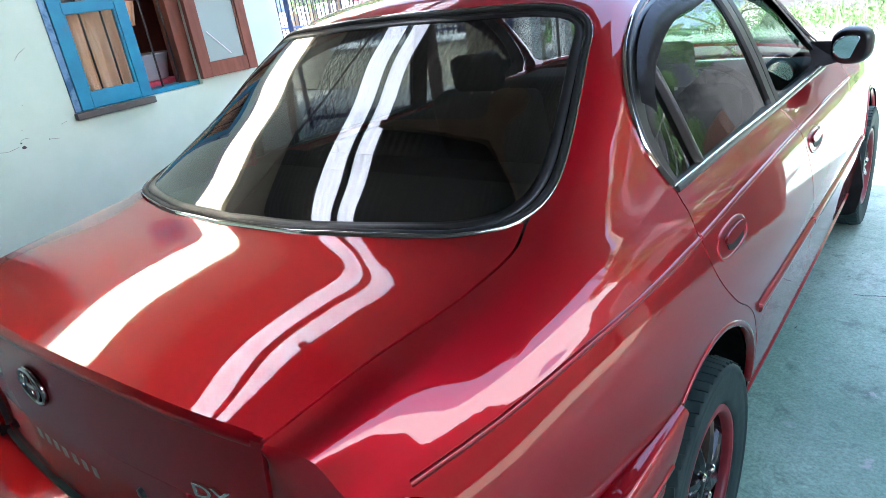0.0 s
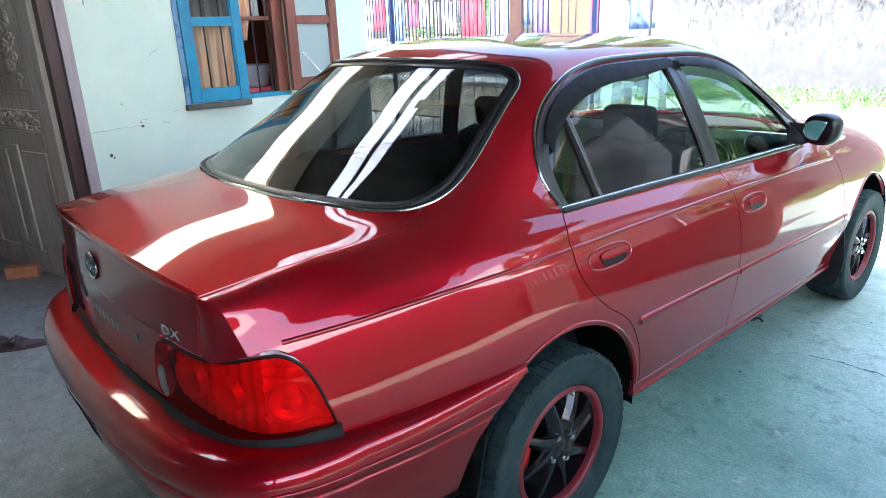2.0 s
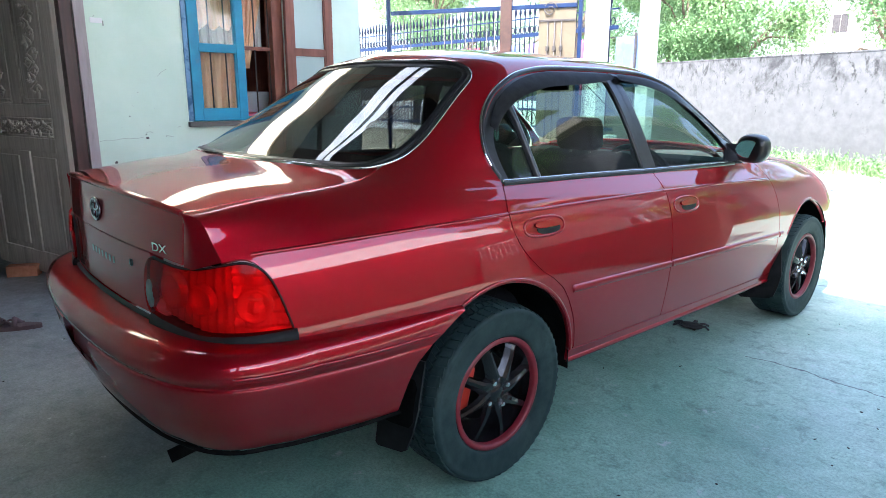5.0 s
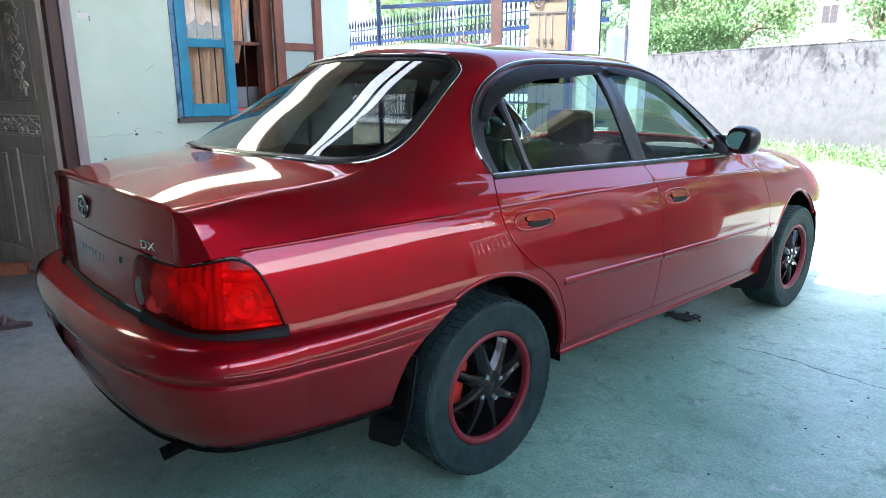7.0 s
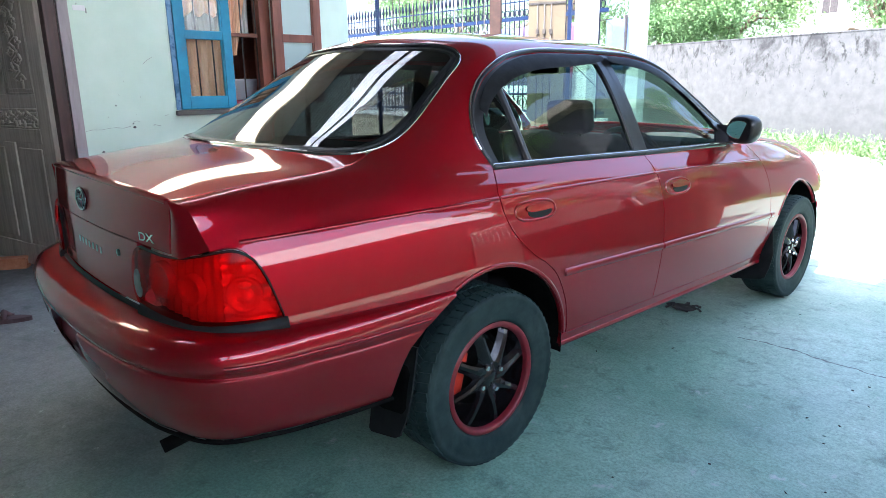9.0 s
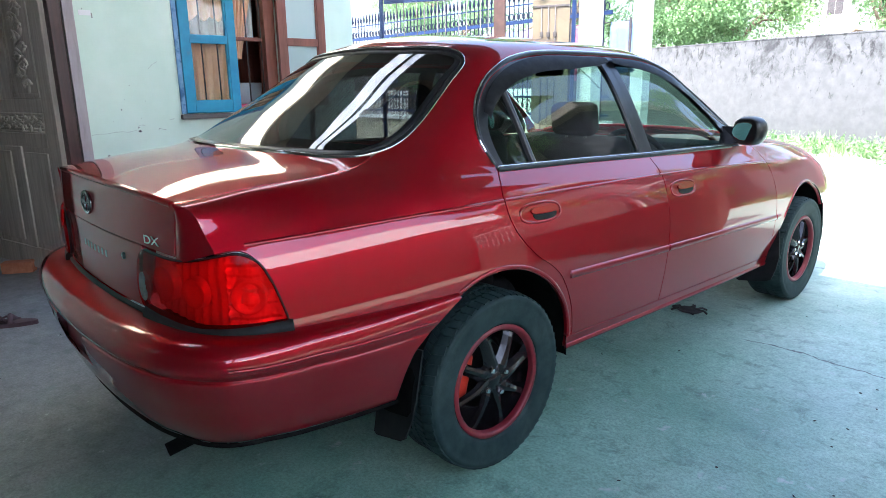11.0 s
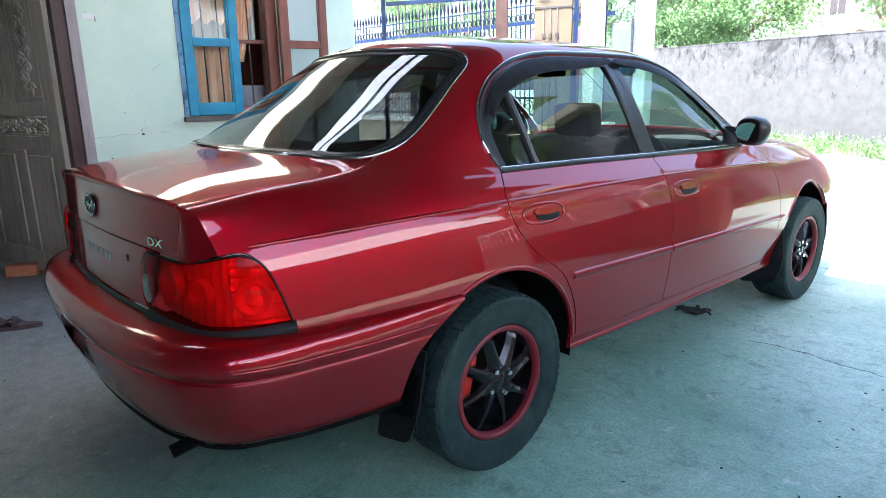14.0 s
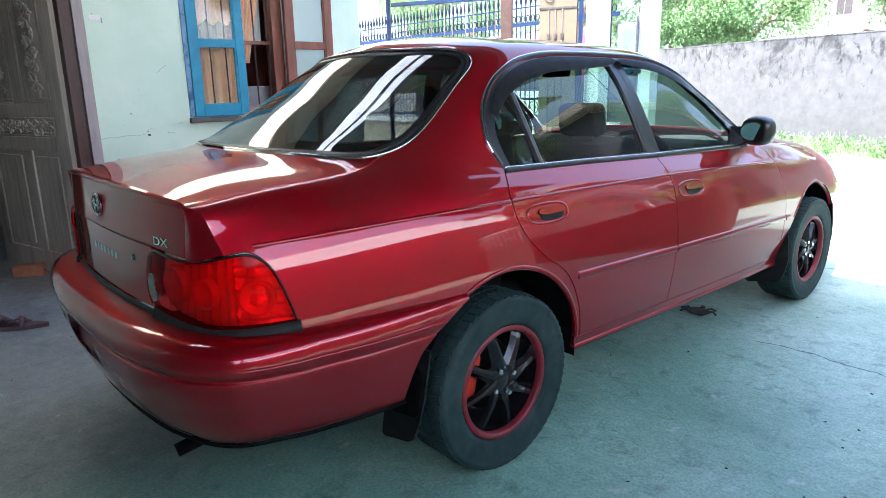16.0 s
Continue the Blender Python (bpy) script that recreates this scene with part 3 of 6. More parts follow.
def panel(name, poly, mat, parent, label="", both="pair", **kw):
    """A sheet of the body: a pair (right and left) of parts, or one part across the middle."""
    d = panel_data(poly, **kw)
    if both == "one":
        v, f, n = joined(d, mirrored(d))
        return [raw(name, v, f, mat, parent, label, n)]
    made = [raw(name, *d[:2], mat, parent, label, d[2])]
    if both == "pair":
        e = mirrored(d)
        made.append(raw(name, *e[:2], mat, parent, label, e[2]))
    return made


def strip_data(line, width, height, closed=False, place=on_body, sink=0.004):
    """A rounded strip that runs along a line on the body."""
    P, N = place(line)
    T = np.gradient(P, axis=0)
    if closed:
        T[0] = T[-1] = P[1] - P[-2]
    T /= np.linalg.norm(T, axis=1, keepdims=True) + 1e-12
    B = np.cross(N, T)
    prof = [(-1, -sink), (-0.96, 0.45 * height), (-0.6, 0.9 * height), (0, height), (0.6, 0.9 * height), (0.96, 0.45 * height), (1, -sink)]
    verts, norms = [], []
    for p, nn, b in zip(P, N, B):
        for u, h in prof:
            verts.append(p + b * u * width / 2 + nn * h)
            norms.append(nn + b * u * abs(u) * 1.5)
    k = len(prof)
    faces = []
    for i in range(len(P) - 1):
        for j in range(k - 1):
            faces.append([i * k + j, i * k + j + 1, (i + 1) * k + j + 1, (i + 1) * k + j])
    if not closed:
        faces += [list(range(k))[::-1], [(len(P) - 1) * k + j for j in range(k)]]
    norms = np.array(norms)
    norms /= np.linalg.norm(norms, axis=1, keepdims=True)
    verts = np.array(verts)
    f0 = faces[2]
    if np.dot(np.cross(verts[f0[1]] - verts[f0[0]], verts[f0[2]] - verts[f0[0]]), norms[f0[0]]) < 0:
        faces = [f[::-1] for f in faces]
    return verts, faces, norms


def strip(name, line, width, height, mat, parent, label="", both="pair", **kw):
    d = strip_data(line, width, height, **kw)
    made = [raw(name, *d[:2], mat, parent, label, d[2])]
    if both == "pair":
        e = mirrored(d)
        made.append(raw(name, *e[:2], mat, parent, label, e[2]))
    elif both == "one":
        v, f, n = joined(d, mirrored(d))
        bpy.data.objects.remove(made[0])
        made = [raw(name, v, f, mat, parent, label, n)]
    return made


# ---- the car ----
car = tagged(empty("car"), "dark red metallic four-door saloon parked on the concrete floor", "car")
G = 0.0025                                     # half of a panel gap

REAR = chain([(0, -.925), (.2, -.920), (.4, -.904), (.52, -.882), (.60, -.857), (.66, -.820), (.703, -.770), (.730, -.715), (.748, -.66), (.783, -.5), (.806, -.3), (.815, -.18)], 0.01, True)
REAR_U = np.r_[0, np.cumsum(np.linalg.norm(np.diff(REAR, axis=0), axis=1))]


def rear_at(u):
    p = np.stack([np.interp(u, REAR_U, REAR[:, k]) for k in (0, 1)], -1)
    e = 0.02
    t = np.stack([np.interp(np.asarray(u) + e, REAR_U, REAR[:, k]) - np.interp(np.asarray(u) - e, REAR_U, REAR[:, k]) for k in (0, 1)], -1)
    t /= np.linalg.norm(t, axis=-1, keepdims=True)
    n = np.stack([t[..., 1], -t[..., 0]], -1)
    near = np.clip(np.asarray(u) / 0.03, 0, 1)[..., None]
    n = n * near + np.array([0, -1.0]) * (1 - near)
    return p, n / np.linalg.norm(n, axis=-1, keepdims=True)


def ux(x):
    k = int(np.argmax(REAR[:, 1] > -0.60))
    return float(np.interp(x, REAR[:k, 0], REAR_U[:k]))


def uy(y):
    k = int(np.argmax(REAR[:, 0] > 0.42))
    return float(np.interp(y, REAR[k:, 1], REAR_U[k:]))


def on_rear(q):
    """Places and normals on the car's tail for points (way along its outline, height); the tail leans in a little upwards."""
    q = np.atleast_2d(np.array(q, float))
    p, n = rear_at(q[:, 0])
    lean = -0.04 * np.clip(q[:, 1] - 0.74, 0, 1)
    pos = np.c_[p + n * lean[:, None], q[:, 1]]
    nn = np.c_[n, np.where(q[:, 1] > 0.74, 0.04, 0.0)]
    return [pos, nn / np.linalg.norm(nn, axis=1, keepdims=True)]


# outlines shared by neighbours
GLASS_EDGE = [(0, -.512), (.18, -.500), (.304, -.474), (.415, -.440), (.500, -.402), (.566, -.350), (.592, -.300), (.600, -.245), (.594, -.18), (.573, -.084), (.545, .03), (.524, .108), (.492, .132), (.44, .124), (.344, .097), (.2, .070), (0, .058)]   # x, y
LID_SIDE = [(.600, -.318), (.612, -.383), (.610, -.47), (.601, -.57), (.583, -.69), (.567, -.80), (.560, -.868)]
DOOR_REAR = [(.374, .31), (.372, .345), (.345, .44), (.29, .54), (.235, .592), (.165, .637), (.095, .705), (.060, .77), (.055, .83), (.068, .875), (.088, .908)]
WINDOW_REAR = [(.088, .908), (.072, .955), (.062, 1.01), (.074, 1.072), (.105, 1.125), (.160, 1.177), (.225, 1.215), (.300, 1.246)]
RAIL = [(.300, 1.246), (.40, 1.268), (.50, 1.279), (.65, 1.284), (.88, 1.286), (1.12, 1.279), (1.30, 1.241), (1.48, 1.163), (1.66, 1.055), (1.80, .955), (1.86, .905)]
MID_GAP = [(.968, .896), (.980, .80), (.981, .70), (.970, .52), (.958, .31)]
FRONT_GAP = [(2.034, .31), (2.045, .45), (2.04, .62), (2.01, .74), (1.955, .83), (1.88, .888)]
ARCH_R, ARCH_Z = 0.355, {0: .262}                # the rear arch sits lower on the body than the front one


def rel(points, dy):
    return [(p[0] + dy, p[1]) for p in points]


a0 = 180 - math.degrees(math.asin((.575 - .262) / ARCH_R))
corner_line = np.linspace(top_pt(-.868, .565), side_pt(-.822, .782), 14)
quarter = np.vstack([
    sides([(-.676, .580), (-.172, .576)]),
    np.array([side_pt(*p) for p in arc(0, .262, ARCH_R, a0, 7.8)]),
    sides(rel(DOOR_REAR, -G), True),
    sides(WINDOW_REAR, True),
    tops([(.500, .300), (.500, .139)]),
    tops([(.528, .108), (.550, .03), (.578, -.084), (.599, -.18), (.605, -.245), (.602, -.300)], True),
    tops([(x + G, y) for x, y in LID_SIDE], True),
    corner_line,
    sides([(-.822, .782), (-.792, .786), (-.765, .783), (-.735, .758), (-.710, .70), (-.690, .64), (-.676, .580)], True),
])
panel("quarter_panel", quarter, PAINT, car, "dark red rear quarter panel and pillar", step=0.025)
panel("roof", np.vstack([
    tops([(0, .066), (.2, .078), (.344, .105), (.44, .133), (.485, .141), (.500, .139)]),
    tops([(.500, .139), (.500, .300)]), sides(RAIL, True),
    tops([(.668, 1.90), (.640, 1.85), (.605, 1.72), (.560, 1.5), (.512, 1.30), (.478, 1.238), (.40, 1.212), (.2, 1.200), (0, 1.197)]),
]), PAINT, car, "red roof and windscreen pillars", both="one", rim=0.02)

# boot lid: top, upright face and the panel below its line
edge_u = np.linspace(0, ux(.556), 40)
edge_p = on_rear(np.c_[edge_u, np.full(40, .905)])[0]
lid_rear = np.array([top_pt(p[1] + .006, p[0]) for p in edge_p])
panel("boot_lid", np.vstack([
    lid_rear, tops([(x - G, y) for x, y in LID_SIDE][::-1], True),
    tops([(.590, -.330), (.566, -.364), (.500, -.416), (.415, -.454), (.304, -.488), (.18, -.513), (0, -.525)], True),
]), PAINT, car, "glossy red boot lid", both="one", step=0.025)
lid_top_z = on_body(lid_rear)[0][:, 2]
panel("boot_lid_face", np.vstack([
    np.c_[edge_u, lid_top_z - .004], chain([(ux(.556), lid_top_z[-1] - .004), (ux(.546), .772)]),
    chain([(ux(.546), .762), (ux(.46), .769), (ux(.392), .774), (0, .776)]),
]), PAINT, car, "upright red face of the boot lid", both="one", place=on_rear)
lip = np.c_[edge_u, lid_top_z - .006][:-1]
strip("boot_lid_lip", lip, .014, .0045, PAINT, car, both="one", place=on_rear, sink=.012)
panel("rear_panel", np.vstack([
    chain([(0, .769), (ux(.388), .767)]), chain([(ux(.388), .767), (ux(.368), .60)]), chain([(ux(.368), .60), (0, .60)]),
]), PAINT, car, "red panel between the tail lamps with a faint embossed line", both="one", place=on_rear, offset=-.004)
# corner between the lid and the quarter panel
ga = on_rear(np.c_[np.linspace(ux(.562), ux(.551), 14), np.linspace(lid_top_z[-1] - .004, .745, 14)])[0]
gb = on_body(corner_line)[0]
cv, cf = [], []
for i in range(14):
    for k in range(9):
        f = k / 8
        cv.append(ga[i] * (1 - f) + gb[i] * f + np.array([.35, -.9, 0]) * .010 * math.sin(math.pi * f))
for i in range(13):
    for k in range(8):
        cf.append([i * 9 + k, i * 9 + k + 1, (i + 1) * 9 + k + 1, (i + 1) * 9 + k])
cn = np.array([np.array([.15, -.98, .08]) * (1 - k / 8) + np.array([.82, -.52, .24]) * (k / 8) for i in range(14) for k in range(9)])
cn /= np.linalg.norm(cn, axis=1, keepdims=True)
cv = np.array(cv)
for v, f, n in ((cv, [q[::-1] for q in cf], cn), mirrored((cv, [q[::-1] for q in cf], cn))):
    ob = raw("corner_panel", v, f, PAINT, car)

# rear window
glass_line = tops(GLASS_EDGE, True, .012)
panel("rear_window", glass_line, GLASS_DARK, car, "dark tinted rear window", both="one", offset=-.004, rim=.004, step=.03)


def glass_ring(d):
    """The rear window's outline moved out by d."""
    p = chain(GLASS_EDGE, .012, True)
    t = np.gradient(p, axis=0)
    n = np.stack([t[:, 1], -t[:, 0]], -1)
    n /= np.linalg.norm(n, axis=1, keepdims=True)
    n[0], n[-1] = (0, -1), (0, 1)
    q = p + n * d
    return np.array([top_pt(b, max(a, 0)) for a, b in q])


strip("window_seal", glass_ring(0), .013, .004, RUBBER, car, "black rubber seal round the rear window", both="one")
strip("window_band", glass_ring(-.016), .020, -.003, TRIM, car, "black printed band of the rear window", both="one", sink=.006)
strip("bright_seal_line", glass_ring(.0065), .003, .006, CHROME, car, "thin bright line along the window seal", both="one")

# doors
DOOR_R_IN = rel(DOOR_REAR, G)
panel("rear_door", np.vstack([
    sides(DOOR_R_IN, True), sides([(.091, .908), (.5, .905), (.966, .896)]), sides(rel(MID_GAP, -G), True), sides([(.956, .312), (.393, .312)]),
]), PAINT, car, "red rear door panel")
panel("front_door", np.vstack([
    sides(rel(MID_GAP, G)[::-1], True), sides([(.971, .896), (1.4, .893), (1.84, .889), (1.876, .887)]), sides(rel(FRONT_GAP[::-1], -G), True), sides([(2.032, .312), (.961, .312)]),
]), PAINT, car, "red front door panel")
FC = 2.465
panel("front_wing", np.vstack([
    sides(rel(FRONT_GAP, G), True), tops([(.690, 1.90), (.672, 1.96), (.668, 2.06), (.650, 2.4), (.600, 2.8), (.545, 3.08), (.52, 3.16)], True),
    sides([(3.16, .60), (3.14, .52)]), sides([(3.14, .52), (2.74, .50)]),
    np.array([side_pt(*p) for p in arc(FC, .30, ARCH_R, 34.5, 150)]), sides([(2.07, .372), (2.038, .335)]),
]), PAINT, car, "red front wing")
panel("bonnet", np.vstack([
    tops([(0, 2.05), (.3, 2.04), (.55, 2.00), (.648, 1.97)], True), tops([(.663, 1.97), (.662, 2.06), (.644, 2.4), (.594, 2.8), (.539, 3.08), (.50, 3.18)], True), tops([(.50, 3.18), (.3, 3.21), (0, 3.22)]),
]), PAINT, car, "red bonnet", both="one")
panel("windscreen", np.vstack([
    tops([(0, 1.204), (.2, 1.207), (.395, 1.219), (.47, 1.246), (.505, 1.31), (.552, 1.5), (.597, 1.72), (.63, 1.85)]), tops([(.63, 1.85), (.60, 1.93), (.4, 1.985), (0, 2.01)], True),
]), GLASS_SIDE, car, "windscreen", both="one", offset=-.004, rim=.004)
panel("sill", np.vstack([sides([(.354, .307), (2.037, .307)]), sides([(2.037, .265), (.356, .265)])]), PAINT, car, "red sill below the doors")
strip("sill_edge", sides([(.357, .268), (2.037, .268)]), .022, .005, PAINT, car)
for cy in (0, FC):
    strip("arch_lip", np.array([side_pt(*p) for p in arc(cy, ARCH_Z.get(cy, .30), ARCH_R + .008, 118 if cy == 0 else 146, 8 if cy == 0 else 34)]), .013, .0035, PAINT, car)


def ring_panel(name, outer, inner, mat, parent, label="", n=150, offset=0.0):
    """A flat frame between two closed lines on the body."""
    def even(line):
        line = np.vstack([line, line[:1]])
        s = np.r_[0, np.cumsum(np.linalg.norm(np.diff(line, axis=0), axis=1))]
        u = np.linspace(0, s[-1], n + 1)[:-1]
        return np.stack([np.interp(u, s, line[:, k]) for k in (0, 1)], -1)
    o, i = even(outer), even(inner)
    vs, ns = [], []
    for line, off in ((o, offset), ((o + i) / 2, offset + .003), (i, offset), (i, offset - .014)):
        P, N = on_body(line)
        vs.append(P + N * off)
        ns.append(N)
    v, nn = np.vstack(vs), np.vstack(ns)
    faces = [[r * n + k, r * n + (k + 1) % n, (r + 1) * n + (k + 1) % n, (r + 1) * n + k] for r in range(3) for k in range(n)]
    f0 = faces[0]
    if np.dot(np.cross(v[f0[1]] - v[f0[0]], v[f0[2]] - v[f0[0]]), nn[0]) < 0:
        faces = [f[::-1] for f in faces]
    d = (v, faces, nn)
    raw(name, *d[:2], mat, parent, label, d[2])
    e = mirrored(d)
    raw(name, *e[:2], mat, parent, label, e[2])


# door windows
REAR_GLASS = [(.122, .922), (.108, .97), (.101, 1.02), (.112, 1.066), (.143, 1.110), (.193, 1.153), (.252, 1.188), (.33, 1.216), (.42, 1.235), (.60, 1.249), (.838, 1.254)]
FRONT_GLASS = [(.925, 1.256), (1.12, 1.249), (1.29, 1.215), (1.46, 1.13), (1.60, 1.035), (1.675, .965)]
ro = np.vstack([sides(WINDOW_REAR, True), sides([(.300, 1.246), (.40, 1.266), (.50, 1.277), (.65, 1.282), (.874, 1.284)]), sides([(.874, 1.284), (.966, .898)]), sides([(.966, .898), (.088, .908)])])
ri = np.vstack([sides(REAR_GLASS, True), sides([(.838, 1.254), (.915, .915)]), sides([(.915, .915), (.122, .922)])])
fo = np.vstack([sides([(.971, .898), (.879, 1.284)]), sides([(.879, 1.284), (1.12, 1.276), (1.30, 1.238), (1.48, 1.160), (1.66, 1.052), (1.80, .952), (1.85, .902)], True), sides([(1.85, .897), (.971, .898)])])
fi = np.vstack([sides([(1.003, .912), (.925, 1.256)]), sides(FRONT_GLASS, True), sides([(1.675, .965), (1.675, .908)]), sides([(1.675, .908), (1.003, .912)])])
ring_panel("rear_window_frame", ro, ri, TRIM, car, "black rear door window frame")
ring_panel("front_window_frame", fo, fi, TRIM, car, "black front door window frame")
panel("rear_door_window", ri, GLASS_SIDE, car, "green tinted rear door window", offset=-.010, rim=.003, step=.04)
panel("front_door_window", fi, GLASS_SIDE, car, "green tinted front door window", offset=-.010, rim=.003, step=.04)
panel("door_pillar", np.vstack([sides([(.835, 1.275), (.925, 1.275)]), sides([(.925, 1.275), (1.005, .905)]), sides([(1.005, .905), (.915, .905)]), sides([(.915, .905), (.835, 1.275)])]), TRIM, car, "black pillar between the doors", offset=-.016, rim=.004, step=.04)
strip("window_divider", sides([(.215, 1.172), (.270, .918)]), .020, .006, TRIM, car, sink=.012)
strip("belt_moulding", sides([(.092, .911), (.5, .908), (.966, .899)]), .020, .008, TRIM, car, "black belt moulding")
strip("belt_moulding", sides([(.971, .899), (1.4, .896), (1.68, .894)]), .020, .008, TRIM, car, "black belt moulding")
strip("belt_bright_line", sides([(.092, .917), (.5, .914), (.966, .905)]), .005, .0095, CHROME, car)
strip("belt_bright_line", sides([(.971, .905), (1.4, .902), (1.68, .900)]), .005, .0095, CHROME, car)
strip("roof_gutter", sides([(.086, .925), (.067, .965), (.056, 1.01), (.067, 1.074), (.099, 1.130), (.155, 1.183), (.222, 1.221), (.298, 1.252), (.40, 1.274), (.50, 1.285), (.65, 1.290), (.88, 1.292), (1.12, 1.285), (1.30, 1.247), (1.48, 1.169), (1.66, 1.061), (1.82, .945)], True), .012, .009, TRIM, car, "black roof gutter strip")
strip("roof_bright_line", sides([(.061, .965), (.050, 1.01), (.061, 1.077), (.093, 1.135), (.150, 1.189), (.218, 1.228), (.296, 1.259), (.40, 1.280), (.50, 1.291), (.65, 1.296), (.88, 1.298), (1.12, 1.291), (1.30, 1.253), (1.48, 1.175), (1.66, 1.067), (1.82, .951)], True), .004, .008, CHROME, car)


def visor(line, parent):
    """A smoked rain deflector: a strip that stands off the window's top."""
    P, N = on_body(sides(line, True))
    down = np.array([.30, 0, -1.0]) / np.linalg.norm([.30, 0, -1.0])
    k, verts, norms = 6, [], []
    wide = np.sin(np.linspace(.18, math.pi - .18, len(P))) ** .35 * .072
    for p, n, w in zip(P, N, wide):
        for j in range(k):
            f = j / (k - 1)
            verts.append(p + n * (.008 + .026 * math.sin(f * math.pi * .55)) + down * w * f)
            norms.append(n + np.array([0, 0, .35 - .7 * f]))
    faces = [[i * k + j, i * k + j + 1, (i + 1) * k + j + 1, (i + 1) * k + j] for i in range(len(P) - 1) for j in range(k - 1)]
    norms = np.array(norms)
    d = (np.array(verts), faces, norms / np.linalg.norm(norms, axis=1, keepdims=True))
    raw("rain_visor", *d[:2], VISOR, parent, "smoked plastic rain visor", d[2])
    e = mirrored(d)
    raw("rain_visor", *e[:2], VISOR, parent, "smoked plastic rain visor", e[2])


visor([(.098, 1.085), (.128, 1.132), (.178, 1.177), (.25, 1.217), (.33, 1.244), (.45, 1.266), (.60, 1.272), (.86, 1.276)], car)
visor([(.892, 1.276), (1.12, 1.268), (1.29, 1.231), (1.46, 1.152), (1.58, 1.075), (1.68, 1.002)], car)

# crease along the flanks
for line in ([(-.755, .795), (-.53, .808), (-.27, .818), (.0, .823), (.051, .824)], [(.061, .824), (.35, .826), (.70, .826), (.954, .825)], [(.964, .825), (1.5, .818), (1.94, .806)]):
    strip("crease_line", sides(line), .011, .0025, PAINT, car)

# side mouldings and handles
strip("side_moulding", sides([(.330, .544), (.60, .540), (.962, .533)]), .027, .009, PAINT, car, "red side moulding")
strip("side_moulding", sides([(.978, .533), (1.5, .526), (2.035, .518)]), .027, .009, PAINT, car, "red side moulding")
strip("side_moulding", sides([(2.050, .517), (2.095, .516)]), .027, .009, PAINT, car, "red side moulding")


def oval(cy, cz, ry, rz, n=40, power=2.6):
    out = []
    for k in range(n + 1):
        a = 2 * math.pi * k / n
        c, s = math.cos(a), math.sin(a)
        out.append((cy + ry * math.copysign(abs(c) ** (2 / power), c), cz + rz * math.copysign(abs(s) ** (2 / power), s)))
    return out


for hy, hz in ((.205, .771), (1.113, .760)):
    rim_line = np.array([side_pt(*p) for p in oval(hy, hz, .098, .030)])
    strip("handle_bezel", rim_line, .009, .0028, PAINT, car, "red door handle surround", closed=True)
    # the hollow's shade is put in as a flat black patch on the door
    hollow_patch = np.array([side_pt(*p) for p in oval(hy + .018, hz - .006, .058, .0175)[:-1]])
    panel("handle_recess", hollow_patch, RUBBER, car, "dark recess behind the door handle", offset=.0015, rim=.002, step=.02)
    flap = np.array([side_pt(*p) for p in oval(hy + .016, hz + .006, .066, .0115, 36)[:-1]])
    panel("door_handle", flap, PAINT, car, "red pull handle", offset=.0075, rim=.006, step=.012)

# rear bumper
BUMP = [(-.010, .585), (.006, .5845), (.030, .583), (.056, .580), (.077, .574), (.092, .563), (.102, .549), (.108, .532), (.110, .514), (.107, .500), (.099, .488), (.095, .483), (.095, .478), (.099, .472), (.098, .455), (.091, .42), (.079, .38), (.065, .335), (.047, .295), (.024, .262), (-.002, .250), (-.05, .248)]
bp = chain(BUMP, .005, True)
NU = 150
bv, bf = [], []
for d, z in bp:
    zw = .575 - (.575 - z) * .81 if z < .575 else z
    yend = -math.sqrt(max(ARCH_R ** 2 - (min(zw, .575) - .262) ** 2, 0.01)) - .004 - .05 * min(max((.575 - zw) / .12, 0), 1)
    us = np.linspace(0, 1, NU) ** .9 * uy(yend)
    p, n = rear_at(us)
    scale_d = np.interp(p[:, 1], [-.95, -.80, -.65, -.45, -.2], [1, .88, .56, .38, .18])
    dd = d * scale_d if d > 0 else np.full(NU, d)
    q = p + n * dd[:, None]
    rise = np.interp(p[:, 1], [-.935, -.88, -.75, -.36], [.008, .032, .055, .066])        # the lower edge climbs towards the wheel
    bv.append(np.c_[q, .575 - (.575 - z) * (.327 - rise) / .327 if z < .575 else np.full(NU, z)])
bv = np.array(bv)
du, dz = np.gradient(bv, axis=1), np.gradient(bv, axis=0)
bn = np.cross(du, dz)
bn /= np.linalg.norm(bn, axis=2, keepdims=True) + 1e-12
bn *= -1 if bn[60 if len(bn) > 60 else 20, 20, 1] > 0 else 1
bf = [[i * NU + k, i * NU + k + 1, (i + 1) * NU + k + 1, (i + 1) * NU + k] for i in range(len(bp) - 1) for k in range(NU - 1)]
f0 = bf[len(bf) // 2]
flat_v, flat_n = bv.reshape(-1, 3), bn.reshape(-1, 3)
if np.dot(np.cross(flat_v[f0[1]] - flat_v[f0[0]], flat_v[f0[2]] - flat_v[f0[0]]), flat_n[f0[0]]) < 0:
    bf = [f[::-1] for f in bf]
